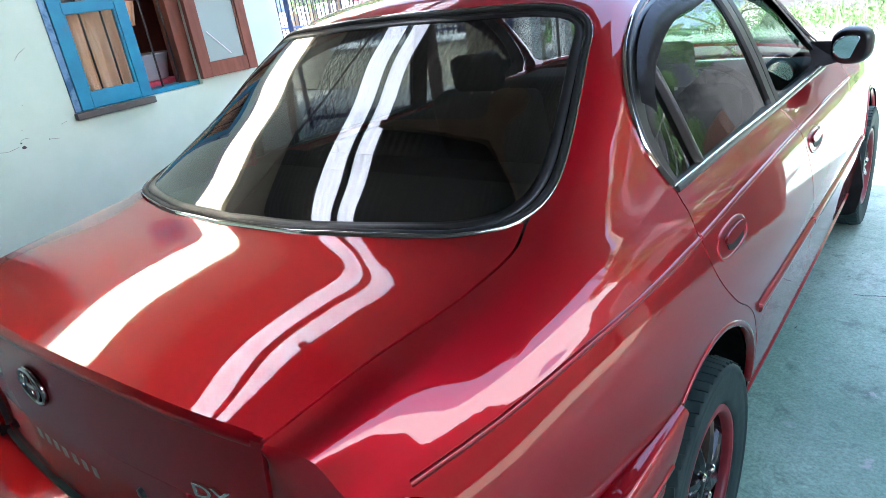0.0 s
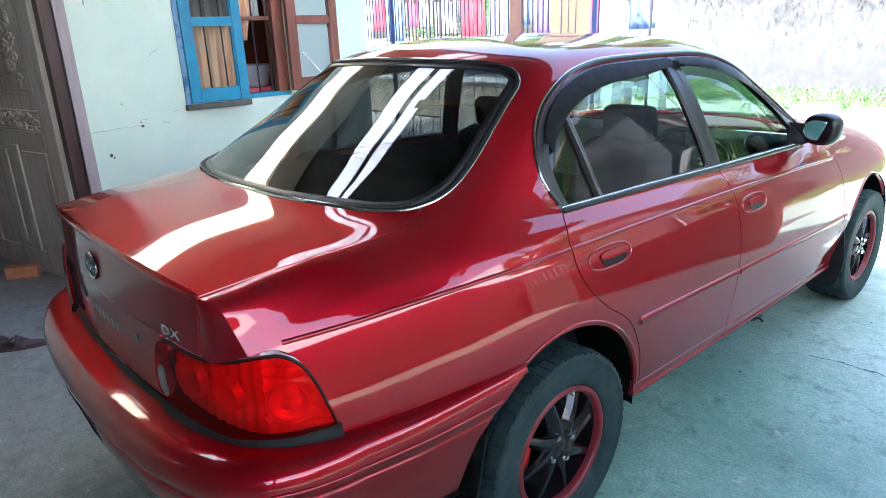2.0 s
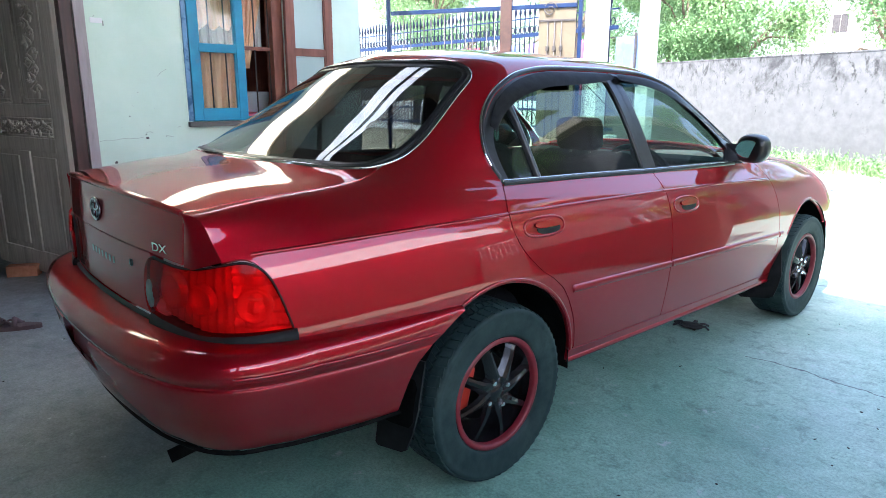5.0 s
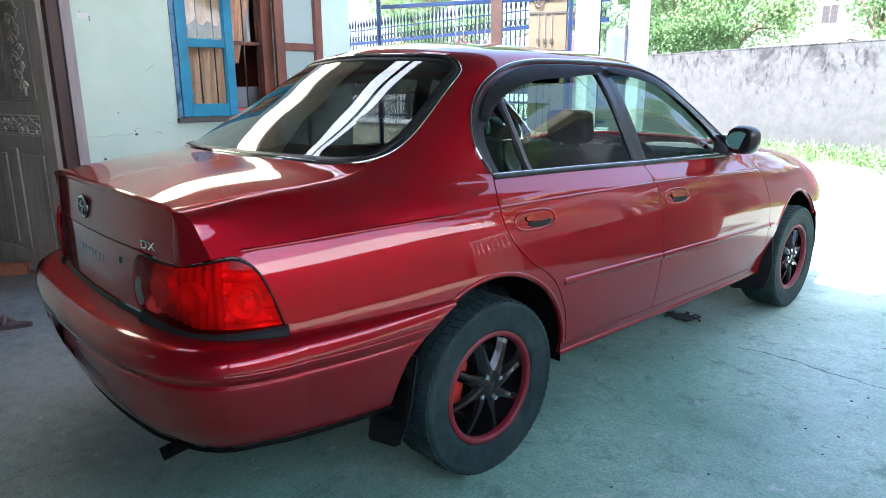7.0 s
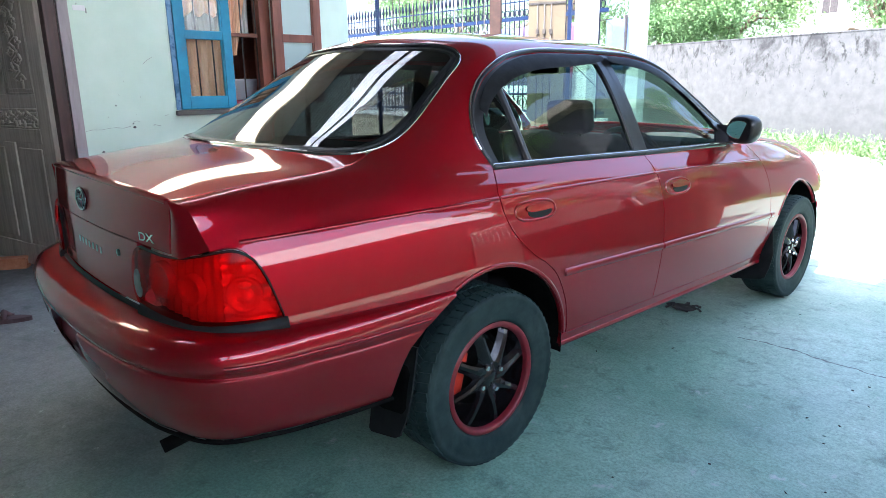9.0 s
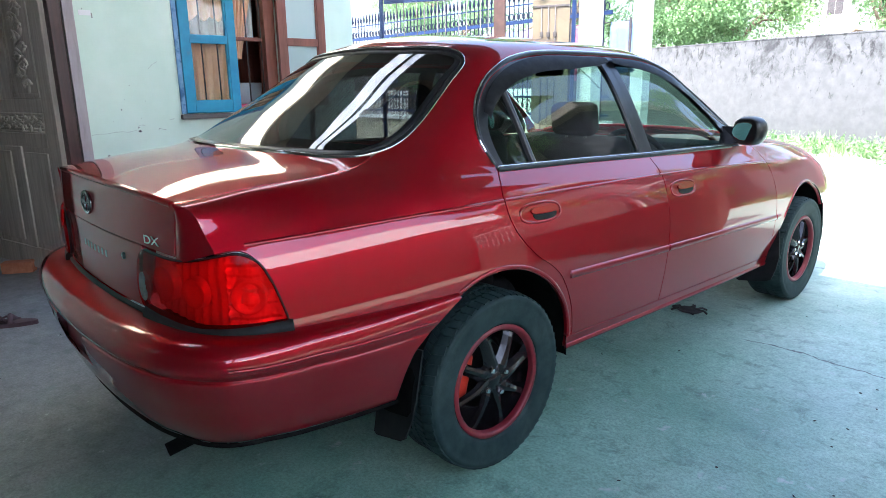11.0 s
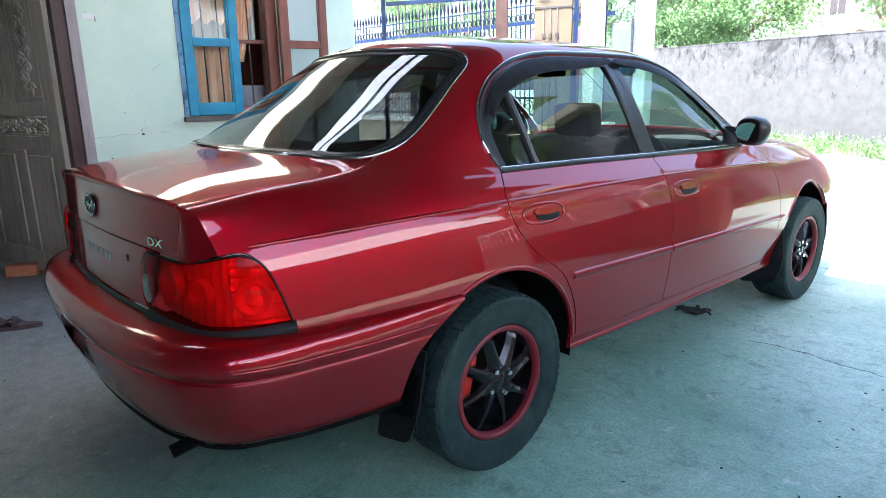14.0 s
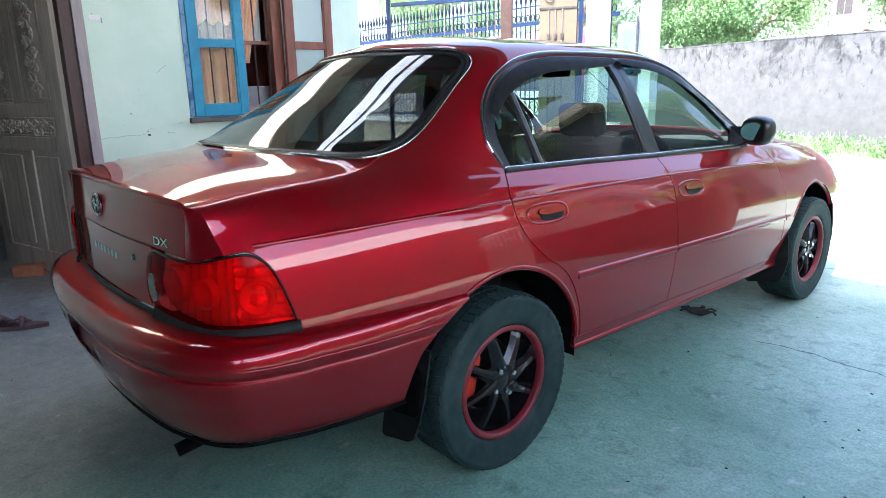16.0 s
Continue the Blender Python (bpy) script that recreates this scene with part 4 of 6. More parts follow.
# number plate recess in the middle
def in_recess(f):
    c = flat_v[f].mean(0)
    return abs(c[0]) < .15 and .385 < c[2] < .495
solid = [f for f in bf if not in_recess(f)]
v, f, n = joined((flat_v, solid, flat_n), mirrored((flat_v, solid, flat_n)))
raw("rear_bumper", v, f, PAINT, car, "glossy red rear bumper", n)
bm = bmesh.new()
box(bm, (-.20, -.985, .375), (.20, -.94, .53), .004)
part("plate_recess", bm, RIM_RED, car, "dark red empty plate recess")
low_u = np.linspace(0, uy(-.40), 60)
low_line = np.c_[low_u, .25 + np.interp(rear_at(low_u)[0][:, 1], [-.935, -.88, -.75, -.36], [.008, .032, .055, .066])]


def on_bumper_low(q):
    q = np.atleast_2d(q)
    p, n = rear_at(q[:, 0])
    sc = np.interp(p[:, 1], [-.95, -.80, -.65, -.45, -.2], [1, 1, .8, .5, .3])
    return [np.c_[p + n * (.022 * sc)[:, None], q[:, 1]], np.c_[n, np.zeros(len(q))]]


def on_bumper_row(height):
    """Places along the bumper's side at one height of its profile."""
    row = min(range(len(bp)), key=lambda i: abs(bp[i][1] - height))
    keep = bv[row][:, 1] > -.86
    flat = bn[row][keep] * np.array([1, 1, .4])
    return lambda q: [bv[row][keep][:-2], (flat / np.linalg.norm(flat, axis=1, keepdims=True))[:-2]]


for height, wide, tall in ((.515, .010, .004),):
    strip("bumper_moulding", None, wide, tall, PAINT, car, "raised line along the bumper's side", place=on_bumper_row(height))
# a thin black strip stands in for the shade along the bumper's lower edge
strip("bumper_skirt", low_line, .010, .002, UNDER, car, "black lower edge of the bumper", both="one", place=on_bumper_low)
strip("bumper_filler", np.vstack([np.c_[np.linspace(0, uy(-.72), 50), np.full(50, .586)]]), .016, .006, RUBBER, car, "black strip below the tail lamps", both="one", place=on_rear)
strip("lamp_base", np.c_[np.linspace(ux(.40), uy(-.675), 40), np.interp(np.linspace(0, 1, 40), [0, .5, 1], [.588, .574, .584])], .052, .018, RUBBER, car, "black base under the tail lamp", place=on_rear)
bm = bmesh.new()
tube(bm, [(.43, -.60, .25), (.42, -.80, .215), (.41, -.902, .192)], .019, 16)
part("exhaust_pipe", bm, UNDER, car, "dull steel exhaust pipe", True)

# tail lamps
LAMP = [(ux(.390), .764), (ux(.45), .758), (ux(.53), .752), (ux(.60), .757), (uy(-.80), .780), (uy(-.77), .780), (uy(-.737), .755), (uy(-.712), .70), (uy(-.693), .64), (uy(-.680), .598), (uy(-.70), .588), (uy(-.76), .580), (ux(.62), .580), (ux(.50), .590), (ux(.41), .602), (ux(.378), .615), (ux(.373), .68)]
for _ in range(2):                               # rounded corners
    LAMP = [tuple(np.array(a) * (1 - k) + np.array(b) * k) for a, b in zip(LAMP, LAMP[1:] + LAMP[:1]) for k in (.25, .75)]
lamp_poly = chain(LAMP + LAMP[:1], .012)[:-1]


def on_lamp(q):
    """The lens bulges in its middle, and its face turns with the bulge."""
    q = np.atleast_2d(np.array(q, float))
    P, N = on_rear(q)
    c, half = np.array([ux(.60), .675]), np.array([.34, .12])
    r = np.clip(1 - np.sum(((q - c) / half) ** 2, axis=1), 0, 1)
    across = np.cross(N, np.array([0, 0, 1.0]))
    across /= np.linalg.norm(across, axis=1, keepdims=True)
    turn = np.where(r > 0, 1, 0)[:, None] * .018 * 2 * (q - c) / half ** 2
    way = on_rear(q + np.array([.01, 0]))[0] - P                     # along the outline
    sign = np.sign(np.sum(across * way, axis=1))[:, None]
    M = N + across * sign * turn[:, :1] + np.array([0, 0, 1.0]) * turn[:, 1:]
    return [P + N * (.004 + .014 * r)[:, None], M / np.linalg.norm(M, axis=1, keepdims=True)]


def tail_lamp():
    lens = panel("tail_lamp", lamp_poly, LAMP_RED, car, "red tail lamp with a faceted reflector", place=on_lamp, rim=.02, step=.015)
    strip("lamp_seal", chain(LAMP + LAMP[:1], .01), .006, .003, RUBBER, car, "black lamp seal", closed=True, place=on_rear)
    # reflector behind the lens: upright flutes inside, bright stepped facets outside
    pts, faces, _ = fill(lamp_poly, .009)
    P, N = on_rear(pts)
    split = uy(-.815)
    rnd = random.Random(4)
    h = []
    for u, z in pts:
        if u < split:
            h.append(-.034 - .007 * abs(math.sin(u * 95)) - .003 * math.sin(z * 60))
        else:
            step = math.floor((z - .58) / .034) * .034 + .58
            h.append(-.020 - .26 * (z - step) - .006 * math.sin((u - split) * 70) + rnd.uniform(-.0015, .0015))
    P = P + N * np.array(h)[:, None]
    zones = [[f for f in faces if (np.mean([pts[k][0] for k in f]) > split) == bright] for bright in (False, True)]
    for sgn, ob in zip((1, -1), lens):
        for zone, mat, lab in zip(zones, (LAMP_FLUTE, LAMP_INNER), ("dim fluted inner reflector", "bright stepped outer reflector")):
            used = sorted({k for f in zone for k in f})
            at = {k: n for n, k in enumerate(used)}
            me = bpy.data.meshes.new("reflector")
            me.from_pydata([(sgn * P[k][0], P[k][1], P[k][2]) for k in used], [], [[at[k] for k in (f if sgn > 0 else f[::-1])] for f in zone])
            me.materials.append(mat)
            r = new("reflector", me)
            r.parent = ob
            tagged(r, lab)
        for uc, zc, rr, mat in ((ux(.47), .680, .044, LAMP_FLUTE), (uy(-.768), .668, .040, LAMP_INNER), (ux(.585), .672, .036, LAMP_FLUTE)):
            p, n = on_rear([(uc, zc)])
            o, w = Vector((sgn * p[0][0], p[0][1], p[0][2])), Vector((sgn * n[0][0], n[0][1], n[0][2]))
            m = Matrix.Translation(o - w * .022) @ w.to_track_quat("Z", "Y").to_matrix().to_4x4()
            bm = bmesh.new()
            lathe(bm, [(.0, -.008), (rr * .45, -.006), (rr * .80, .002), (rr, .012), (rr * 1.10, .010), (rr * 1.12, -.010)], 28, m)
            part("lamp_bowl", bm, mat, ob, "round bowl behind the lens", True)
        # clear reversing lens
        d = panel_data(np.array([(ux(.412) + .022 * math.cos(a), .668 + .038 * math.sin(a)) for a in np.linspace(0, 2 * math.pi, 28)[:-1]]), .014, .010, .02, on_rear)
        d = d if sgn > 0 else mirrored(d)
        raw("reversing_lens", *d[:2], LENS_GREY, ob, "ribbed clear reversing lens", d[2])
        for k in range(6):
            a = radians(-60 + 24 * k)
            line = np.array([(ux(.412) + .004, .668 - .02), (ux(.412) + .017 * math.cos(a), .668 + .031 * math.sin(a))])
            e = strip_data(chain(line, .008), .004, .017, place=on_rear)
            e = e if sgn > 0 else mirrored(e)
            raw("lens_rib", *e[:2], STEEL, ob, "", e[2])


tail_lamp()

# badges
bp_, bn_ = on_rear([(0.0, .838)])
bm = bmesh.new()
ring = [(math.cos(a) * .045, math.sin(a) * .031) for a in np.linspace(0, 2 * math.pi, 41)[:-1]]
y0 = bp_[0][1] - .004
tube(bm, [(x, y0, .838 + z) for x, z in ring], .0052, 8, True)
tube(bm, [(x * .40, y0, .838 + z * .96) for x, z in ring], .0042, 8, True)
tube(bm, [(x * .72, y0, .838 + .014 + z * .52) for x, z in ring], .0040, 8, True)
part("badge", bm, DARK_CHROME, car, "chrome oval badge", True)
td = bpy.data.curves.new("grade_letters", "FONT")
td.body, td.size, td.extrude, td.bevel_depth, td.align_x = "DX", .036, .0018, .0006, "CENTER"
p, n = on_rear([(ux(.455), .782)])
t_ob = new("grade_letters_curve", td)
t_ob.matrix_world = Matrix.Translation(Vector(p[0]) + Vector(n[0]) * .0022) @ Matrix.LocRotScale(None, Euler((radians(90), 0, math.atan2(n[0][0], -n[0][1]))), (1.35, .85, 1))
bpy.context.view_layer.update()
me = bpy.data.meshes.new_from_object(t_ob)
me.transform(t_ob.matrix_world)
bpy.data.objects.remove(t_ob)
me.materials.clear()
me.materials.append(CHROME)
ob = new("grade_letters", me)
ob.parent = car
tagged(ob, "small chrome letters DX")
for k in range(7):
    xk = -.10 + k * .036
    a, c = on_rear([(ux(abs(xk)), .70)])
    bm = block((xk - .008, a[0][1] + .0030, .692), (xk + .008, a[0][1] + .0060, .712), .0008)
    part("embossed_bar", bm, STEEL, car)
a, c = on_rear([(ux(.267), .722)])
bm = bmesh.new()
lathe(bm, [(.0, .002), (.006, .002), (.009, .001), (.010, -.004)], 20, Matrix.Translation(Vector(a[0])) @ Euler((radians(90), 0, 0)).to_matrix().to_4x4())
part("boot_lock", bm, TRIM, car, "dark boot lock", True)

# wheels
def wheel_mesh(sgn, y, m=None):
    """One wheel on the car: tyre, red-edged rim, eight black spokes, hub cap and nuts."""
    w = empty("wheel", pose(.792 * sgn, y - .010, .2905))
    SC = Matrix.Diagonal((.915, .915, 1, 1))                  # the rim against its drawing
    w.parent = car
    tagged(w, "tyre on a black eight-spoke wheel with a red edge")
    face = Matrix.Rotation(radians(90 if sgn > 0 else -90), 4, "Y")
    prof = [(.180, -.005), (.187, .018), (.192, .027), (.200, .032), (.210, .0325), (.225, .0355), (.250, .037), (.262, .036), (.266, .0385), (.274, .038), (.280, .034), (.2835, .024), (.2845, .006), (.2845, -.05), (.2845, -.12), (.283, -.15), (.27, -.165), (.21, -.16), (.19, -.14)]
    bm = bmesh.new()
    lathe(bm, prof, 72, face)
    tyre = part("tyre", bm, TYRE, w, "worn black tyre", True)
    bm = bmesh.new()
    for row, (count, mid, half, wide, skew, lean) in enumerate(((60, .011, .020, .0128, .22, .16), (76, -.036, .017, .0092, -.4, 0), (76, -.076, .017, .0092, .4, 0), (60, -.118, .021, .0128, -.16, 0))):
        for k in range(count):
            m4 = face @ Matrix.Rotation(2 * math.pi * k / count + row * .03, 4, "Z") @ Matrix.Translation((.2845, 0, mid)) @ Matrix.Rotation(-lean, 4, "Y") @ Matrix.Rotation(skew, 4, "X")
            box(bm, (-.006, -wide, -half), (.0042, wide, half), 0, m4)
    part("tread", bm, TYRE, tyre)
    bm = bmesh.new()
    lathe(bm, [(.203, -.002), (.2045, .020), (.200, .0255), (.192, .0245), (.186, .018), (.182, .004), (.176, -.10), (.10, -.11), (.0, -.11)], 64, face @ SC)
    rim = part("rim", bm, ALLOY, w, "black wheel rim", True)
    bm = bmesh.new()
    lathe(bm, [(.1820, .006), (.1845, .021), (.190, .0280), (.199, .0290), (.2055, .0235)], 64, face @ SC)
    part("red_edge", bm, RIM_RED, rim, "dull red painted rim edge", True)
    for k in range(8):
        bm = bmesh.new()
        turn = face @ SC @ Matrix.Rotation(2 * math.pi * k / 8 + .2, 4, "Z")
        rows = []
        for r, half, h, drift in ((.028, .026, .014, 0), (.058, .031, .019, .002), (.085, .024, .019, .004), (.125, .020, .016, .007), (.160, .020, .011, .010), (.188, .025, .004, .013)):
            rows.append([bm.verts.new(turn @ Vector(c)) for c in ((r, drift - half, h - .016), (r, drift - half * .75, h - .001), (r, drift - half * .25, h + .002), (r, drift + half * .30, h - .004), (r, drift + half, h - .020))])
        for a, b in zip(rows, rows[1:]):
            for j in range(4):
                bm.faces.new((a[j], a[j + 1], b[j + 1], b[j]))
        part("spoke", bm, ALLOY, rim)
    bm = bmesh.new()
    lathe(bm, [(.060, -.012), (.058, .006), (.040, .013), (.030, .014), (.028, .017), (.0, .0175)], 40, face)
    part("hub_cap", bm, ALLOY, rim, "black hub cap", True)
    for k in range(4):
        a = 2 * math.pi * k / 4 + .45
        bm = bmesh.new()
        lathe(bm, [(.0095, .0), (.0095, .016), (.007, .020), (.0, .021)], 8, face @ Matrix.Translation((.046 * math.cos(a), .046 * math.sin(a), .006)))
        part("wheel_nut", bm, CHROME, rim, "bright wheel nut")
    bm = bmesh.new()
    lathe(bm, [(.0, -.045), (.105, -.045), (.112, -.052), (.112, -.095)], 40, face)
    part("brake_drum", bm, UNDER, w, "dark brake drum", True)
    bm = bmesh.new()
    box(bm, (-.075, -.165, -.070), (.075, -.080, -.022), .012, face @ Matrix.Rotation(radians(-15) * sgn, 4, "Z"))
    part("brake_caliper", bm, CALIPER, w, "bright red brake caliper", True)
    return w


for sgn in (1, -1):
    for y in (0, FC):
        wheel_mesh(sgn, y)

# wheel wells, underside, flaps
for sgn in (1, -1):
    for cy in (0, FC):
        bm = bmesh.new()
        rows = []
        for x in (.805, .79, .55):
            rows.append([bm.verts.new((sgn * x, p[0], p[1])) for p in arc(cy, ARCH_Z.get(cy, .30), ARCH_R + (.0 if x > .8 else .004), 188, -4, 36)])
        for a, b in zip(rows, rows[1:]):
            for k in range(len(a) - 1):
                bm.faces.new((a[k], a[k + 1], b[k + 1], b[k]))
        bm.faces.new(rows[-1])
        part("wheel_well", bm, UNDER, car, "black wheel well")
    for fy, out in ((-.352, 0), (2.080, .030)):
        bm = bmesh.new()
        rows = []
        for xo, zo, xi, zi, dy in ((.825 - out * 1.7, .45 + out * 2.2, .63, .43 + out * 2.2, .030 + out), (.818, .30, .635, .30, .010), (.812, .235, .64, .19, -.004), (.800, .185, .65, .152, -.018), (.780, .172, .665, .146, -.020)):
            rows.append([(bm.verts.new((sgn * xi, fy + dy, zi)), bm.verts.new((sgn * (xo + out), fy + dy, zo)), bm.verts.new((sgn * (xo + out), fy + dy - .006, zo)), bm.verts.new((sgn * xi, fy + dy - .006, zi)))])
        for (a,), (b,) in zip(rows, rows[1:]):
            for k in range(4):
                bm.faces.new((a[k], a[(k + 1) % 4], b[(k + 1) % 4], b[k]))
        bm.faces.new(rows[0][0]); bm.faces.new(rows[-1][0])
        part("mud_flap", bm, RUBBER, car, "black rubber mud flap")
bm = bmesh.new()
box(bm, (-.54, -.82, .215), (.54, 3.0, .275), .02)
box(bm, (-.76, .36, .262), (.76, 2.06, .30), .01)
box(bm, (-.60, -.80, .245), (.60, -.36, .27), .01)
part("underside", bm, UNDER, car, "black underside")
bm = bmesh.new()
tube(bm, [(-.70, 0, .30), (.70, 0, .30)], .03, 10)
part("axle", bm, UNDER, car)

# front end
FRONT = chain([(0, 3.30), (.3, 3.28), (.52, 3.21), (.66, 3.09), (.735, 2.95), (.775, 2.78)], .03, True)
fv, ff = [], []
fp = [(-.03, .22), (.0, .25), (.015, .34), (.02, .45), (.012, .52), (-.02, .56), (-.06, .60), (-.10, .66), (-.13, .70)]
for d, z in fp:
    for x, y in FRONT:
        t = np.array([x * .5, y - 2.4])
        t = t / np.linalg.norm(t)
        fv.append((x + t[0] * d, y + t[1] * d, z))
n = len(FRONT)
ff = [[i * n + k, i * n + k + 1, (i + 1) * n + k + 1, (i + 1) * n + k] for i in range(len(fp) - 1) for k in range(n - 1)]
fn = np.array([(v[0] * .8, v[1] - 2.5, .1) for v in fv])
fd = (np.array(fv), ff, fn / np.linalg.norm(fn, axis=1, keepdims=True))
v, f, nn = joined(fd, mirrored(fd))
raw("front_bumper", v, f, PAINT, car, "red front bumper", nn)
for sgn in (1, -1):
    bm = block((-.012, -.05, -.028), (.012, .05, .028), .010, pose(.735 * sgn, 3.02, .63, 0, 0, 18 * sgn))
    part("side_indicator", bm, LAMP_WHITE, car, "pale front side lamp", True)

# door mirrors
for sgn in (1, -1):
    bm = bmesh.new()
    bmesh.ops.create_uvsphere(bm, u_segments=28, v_segments=18, radius=1.0)
    mm = pose(.806 * sgn, 1.675, .968, 0, 0, -6 * sgn)
    for v in bm.verts:                                       # a rounded shell, flat behind the glass
        q = [math.copysign(abs(k) ** .76, k) for k in v.co]
        v.co = mm @ Vector((q[0] * .068, max(q[1] * .070, -.045), q[2] * .066))
    mir = part("door_mirror", bm, TRIM, car, "black door mirror", True)
    bm = bmesh.new()
    lathe(bm, [(.0, .002), (.044, .002), (.047, .0), (.047, -.004)], 32, mm @ Matrix.Translation((0, -.053, 0)) @ Matrix.Rotation(radians(26 * sgn), 4, "Z") @ Matrix.Rotation(radians(100), 4, "X") @ Matrix.Diagonal((1.08, .92, 1, 1)))
    part("mirror_glass", bm, MIRROR_GLASS, mir, "greenish mirror glass")
    bm = bmesh.new()
    vs = [bm.verts.new((sgn * x, y, z)) for x, y, z in ((.690, 1.62, .895), (.712, 1.80, .895), (.655, 1.70, .985), (.775, 1.64, .915), (.780, 1.72, .915), (.770, 1.68, .985))]
    for f in ((0, 1, 4, 3), (1, 2, 5, 4), (2, 0, 3, 5), (0, 2, 1), (3, 4, 5)):
        bm.faces.new([vs[k] for k in f])
    part("mirror_arm", bm, TRIM, mir)

# inside of the car
bm = bmesh.new()
box(bm, (-.66, .0, .26), (.66, 1.95, .30), .01)
part("cabin_floor", bm, PLASTIC, car, "dark cabin floor")
for sgn in (1, -1):
    bm = block((sgn * .655, .42, .28), (sgn * .690, 1.85, .885), .008)
    box(bm, (sgn * .655, .12, .69), (sgn * .690, .418, .885), .008)
    part("door_lining", bm, PLASTIC, car, "dark door lining")
panel("headliner", np.vstack([tops([(0, .20), (.40, .21), (.47, .26), (.49, .5), (.49, 1.1), (.45, 1.2), (.3, 1.2), (0, 1.19)])]), LINER, car, "grey headliner", both="one", offset=-.03, rim=0)
bm = bmesh.new()
box(bm, (-.56, -.42, .90), (.56, .03, .93), .01)
part("parcel_shelf", bm, PLASTIC, car, "dark parcel shelf")


def seat(x0, x1, y, back_top, label):
    s = empty("seat")
    s.parent = car
    tagged(s, label)
    bm = bmesh.new()
    box(bm, (x0, y, .32), (x1, y + .50, .50), .06, None, 4)
    part("cushion", bm, FABRIC, s, "", True)
    bm = bmesh.new()
    box(bm, (x0, -.07, 0), (x1, .07, back_top - .45), .055, Matrix.Translation((0, y, .45)) @ Matrix.Rotation(radians(14), 4, "X"), 4)
    part("backrest", bm, FABRIC, s, "", True)
    return s


for x in (-.36, .36):
    s = seat(x - .24, x + .24, 1.09, .97, "dark cloth front seat")
    bm = bmesh.new()
    box(bm, (x - .11, -.04, 0), (x + .11, .04, .14), .038, Matrix.Translation((0, .955, .965)) @ Matrix.Rotation(radians(10), 4, "X"), 4)
    part("head_restraint", bm, FABRIC, s, "", True)
    bm = bmesh.new()
    for dx in (-.05, .05):
        tube(bm, [(x + dx, .955, .91), (x + dx, .955, .98)], .006, 8)
    part("restraint_post", bm, STEEL, s)
seat(-.60, .60, .16, .96, "dark cloth rear bench seat")
bm = bmesh.new()
box(bm, (-.66, 1.60, .62), (.66, 1.95, .90), .05, None, 3)
part("dashboard", bm, PLASTIC, car, "dark dashboard", True)
bm = bmesh.new()
sm = Matrix.Translation((.36, 1.45, .80)) @ Matrix.Rotation(radians(-62), 4, "X")
tube(bm, [sm @ Vector((.185 * math.cos(a), .185 * math.sin(a), 0)) for a in np.linspace(0, 2 * math.pi, 41)[:-1]], .014, 8, True)
for a in (radians(-25), radians(205), radians(-90)):
    tube(bm, [sm @ Vector((.05 * math.cos(a), .05 * math.sin(a), -.01)), sm @ Vector((.18 * math.cos(a), .18 * math.sin(a), 0))], .012, 8)
lathe(bm, [(.0, .012), (.055, .008), (.06, -.02)], 20, sm)
part("steering_wheel", bm, PLASTIC, car, "dark steering wheel", True)
bm = bmesh.new()
box(bm, (-.085, -.008, -.024), (.085, .012, .024), .010, Matrix.Translation((0, 1.20, 1.25)), 3)
part("interior_mirror", bm, PLASTIC, car, "interior mirror", True)

# the body rides a little nose-down on its wheels
RIDE = Matrix.Translation((0, -.0035, .036)) @ Matrix.Rotation(-.0115, 4, "X")
for o in car.children_recursive:
    if o.type == "MESH" and not (o.name.startswith("wheel") and not o.name.startswith("wheel_well")) and not any(q.name.startswith("wheel") for q in (o.parent, o.parent.parent) if q):
        o.data.transform(RIDE)


# ---- the setting ----


def slab(name, lo, hi, mat, label, category, bevel=0.0):
    return tagged(part(name, block(lo, hi, bevel), mat), label, category, kind="structure")


# ground and floor
g = bmesh.new()
bmesh.ops.create_grid(g, x_segments=60, y_segments=60, size=260, matrix=Matrix.Translation((0, 0, -.03)))
tagged(part("ground", g, GROUND), "pale sunlit earth and concrete yard", "ground", kind="structure")
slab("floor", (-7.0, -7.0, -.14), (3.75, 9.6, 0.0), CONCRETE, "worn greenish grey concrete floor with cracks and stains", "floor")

# unseen soil strip, added to dim the bright ground in the flank's reflection
slab("flower_bed", (3.76, -5.5, -.14), (6.6, 9.6, -.004), SOIL, "unseen soil strip added to dim the flank's reflection", "soil")

# house wall beside the car, with a doorway and a window through it
WX, WT = -2.40, .20
ROOF_END = 1.60
WY0, WY1, WTOP = -6.5, 1.70, 2.08
DOOR_Y0, DOOR_Y1 = -1.22, -.351
WIN_Y0, WIN_Y1, WIN_Z0, WIN_Z1 = .298, 1.04, 1.048, 2.00
wall = bmesh.new()
for lo, hi in (((WX - WT, WY0, 0), (WX, DOOR_Y0, WTOP)), ((WX - WT, DOOR_Y0, 2.05), (WX, DOOR_Y1, WTOP)), ((WX - WT, DOOR_Y1, 0), (WX, WIN_Y0, WTOP)),
               ((WX - WT, WIN_Y0, 0), (WX, WIN_Y1, WIN_Z0)), ((WX - WT, WIN_Y0, WIN_Z1), (WX, WIN_Y1, WTOP)), ((WX - WT, WIN_Y1, 0), (WX, WY1, WTOP))):
    box(wall, lo, hi)
tagged(part("wall_west", wall, WALL_PAINT), "pale mint plastered house wall with small chips and cracks", "wall", kind="structure")
slab("wall_house_front", (-6.0, WY1 - .2, 0), (WX - WT - .002, WY1, WTOP), WHITE, "white house front wall", "wall")
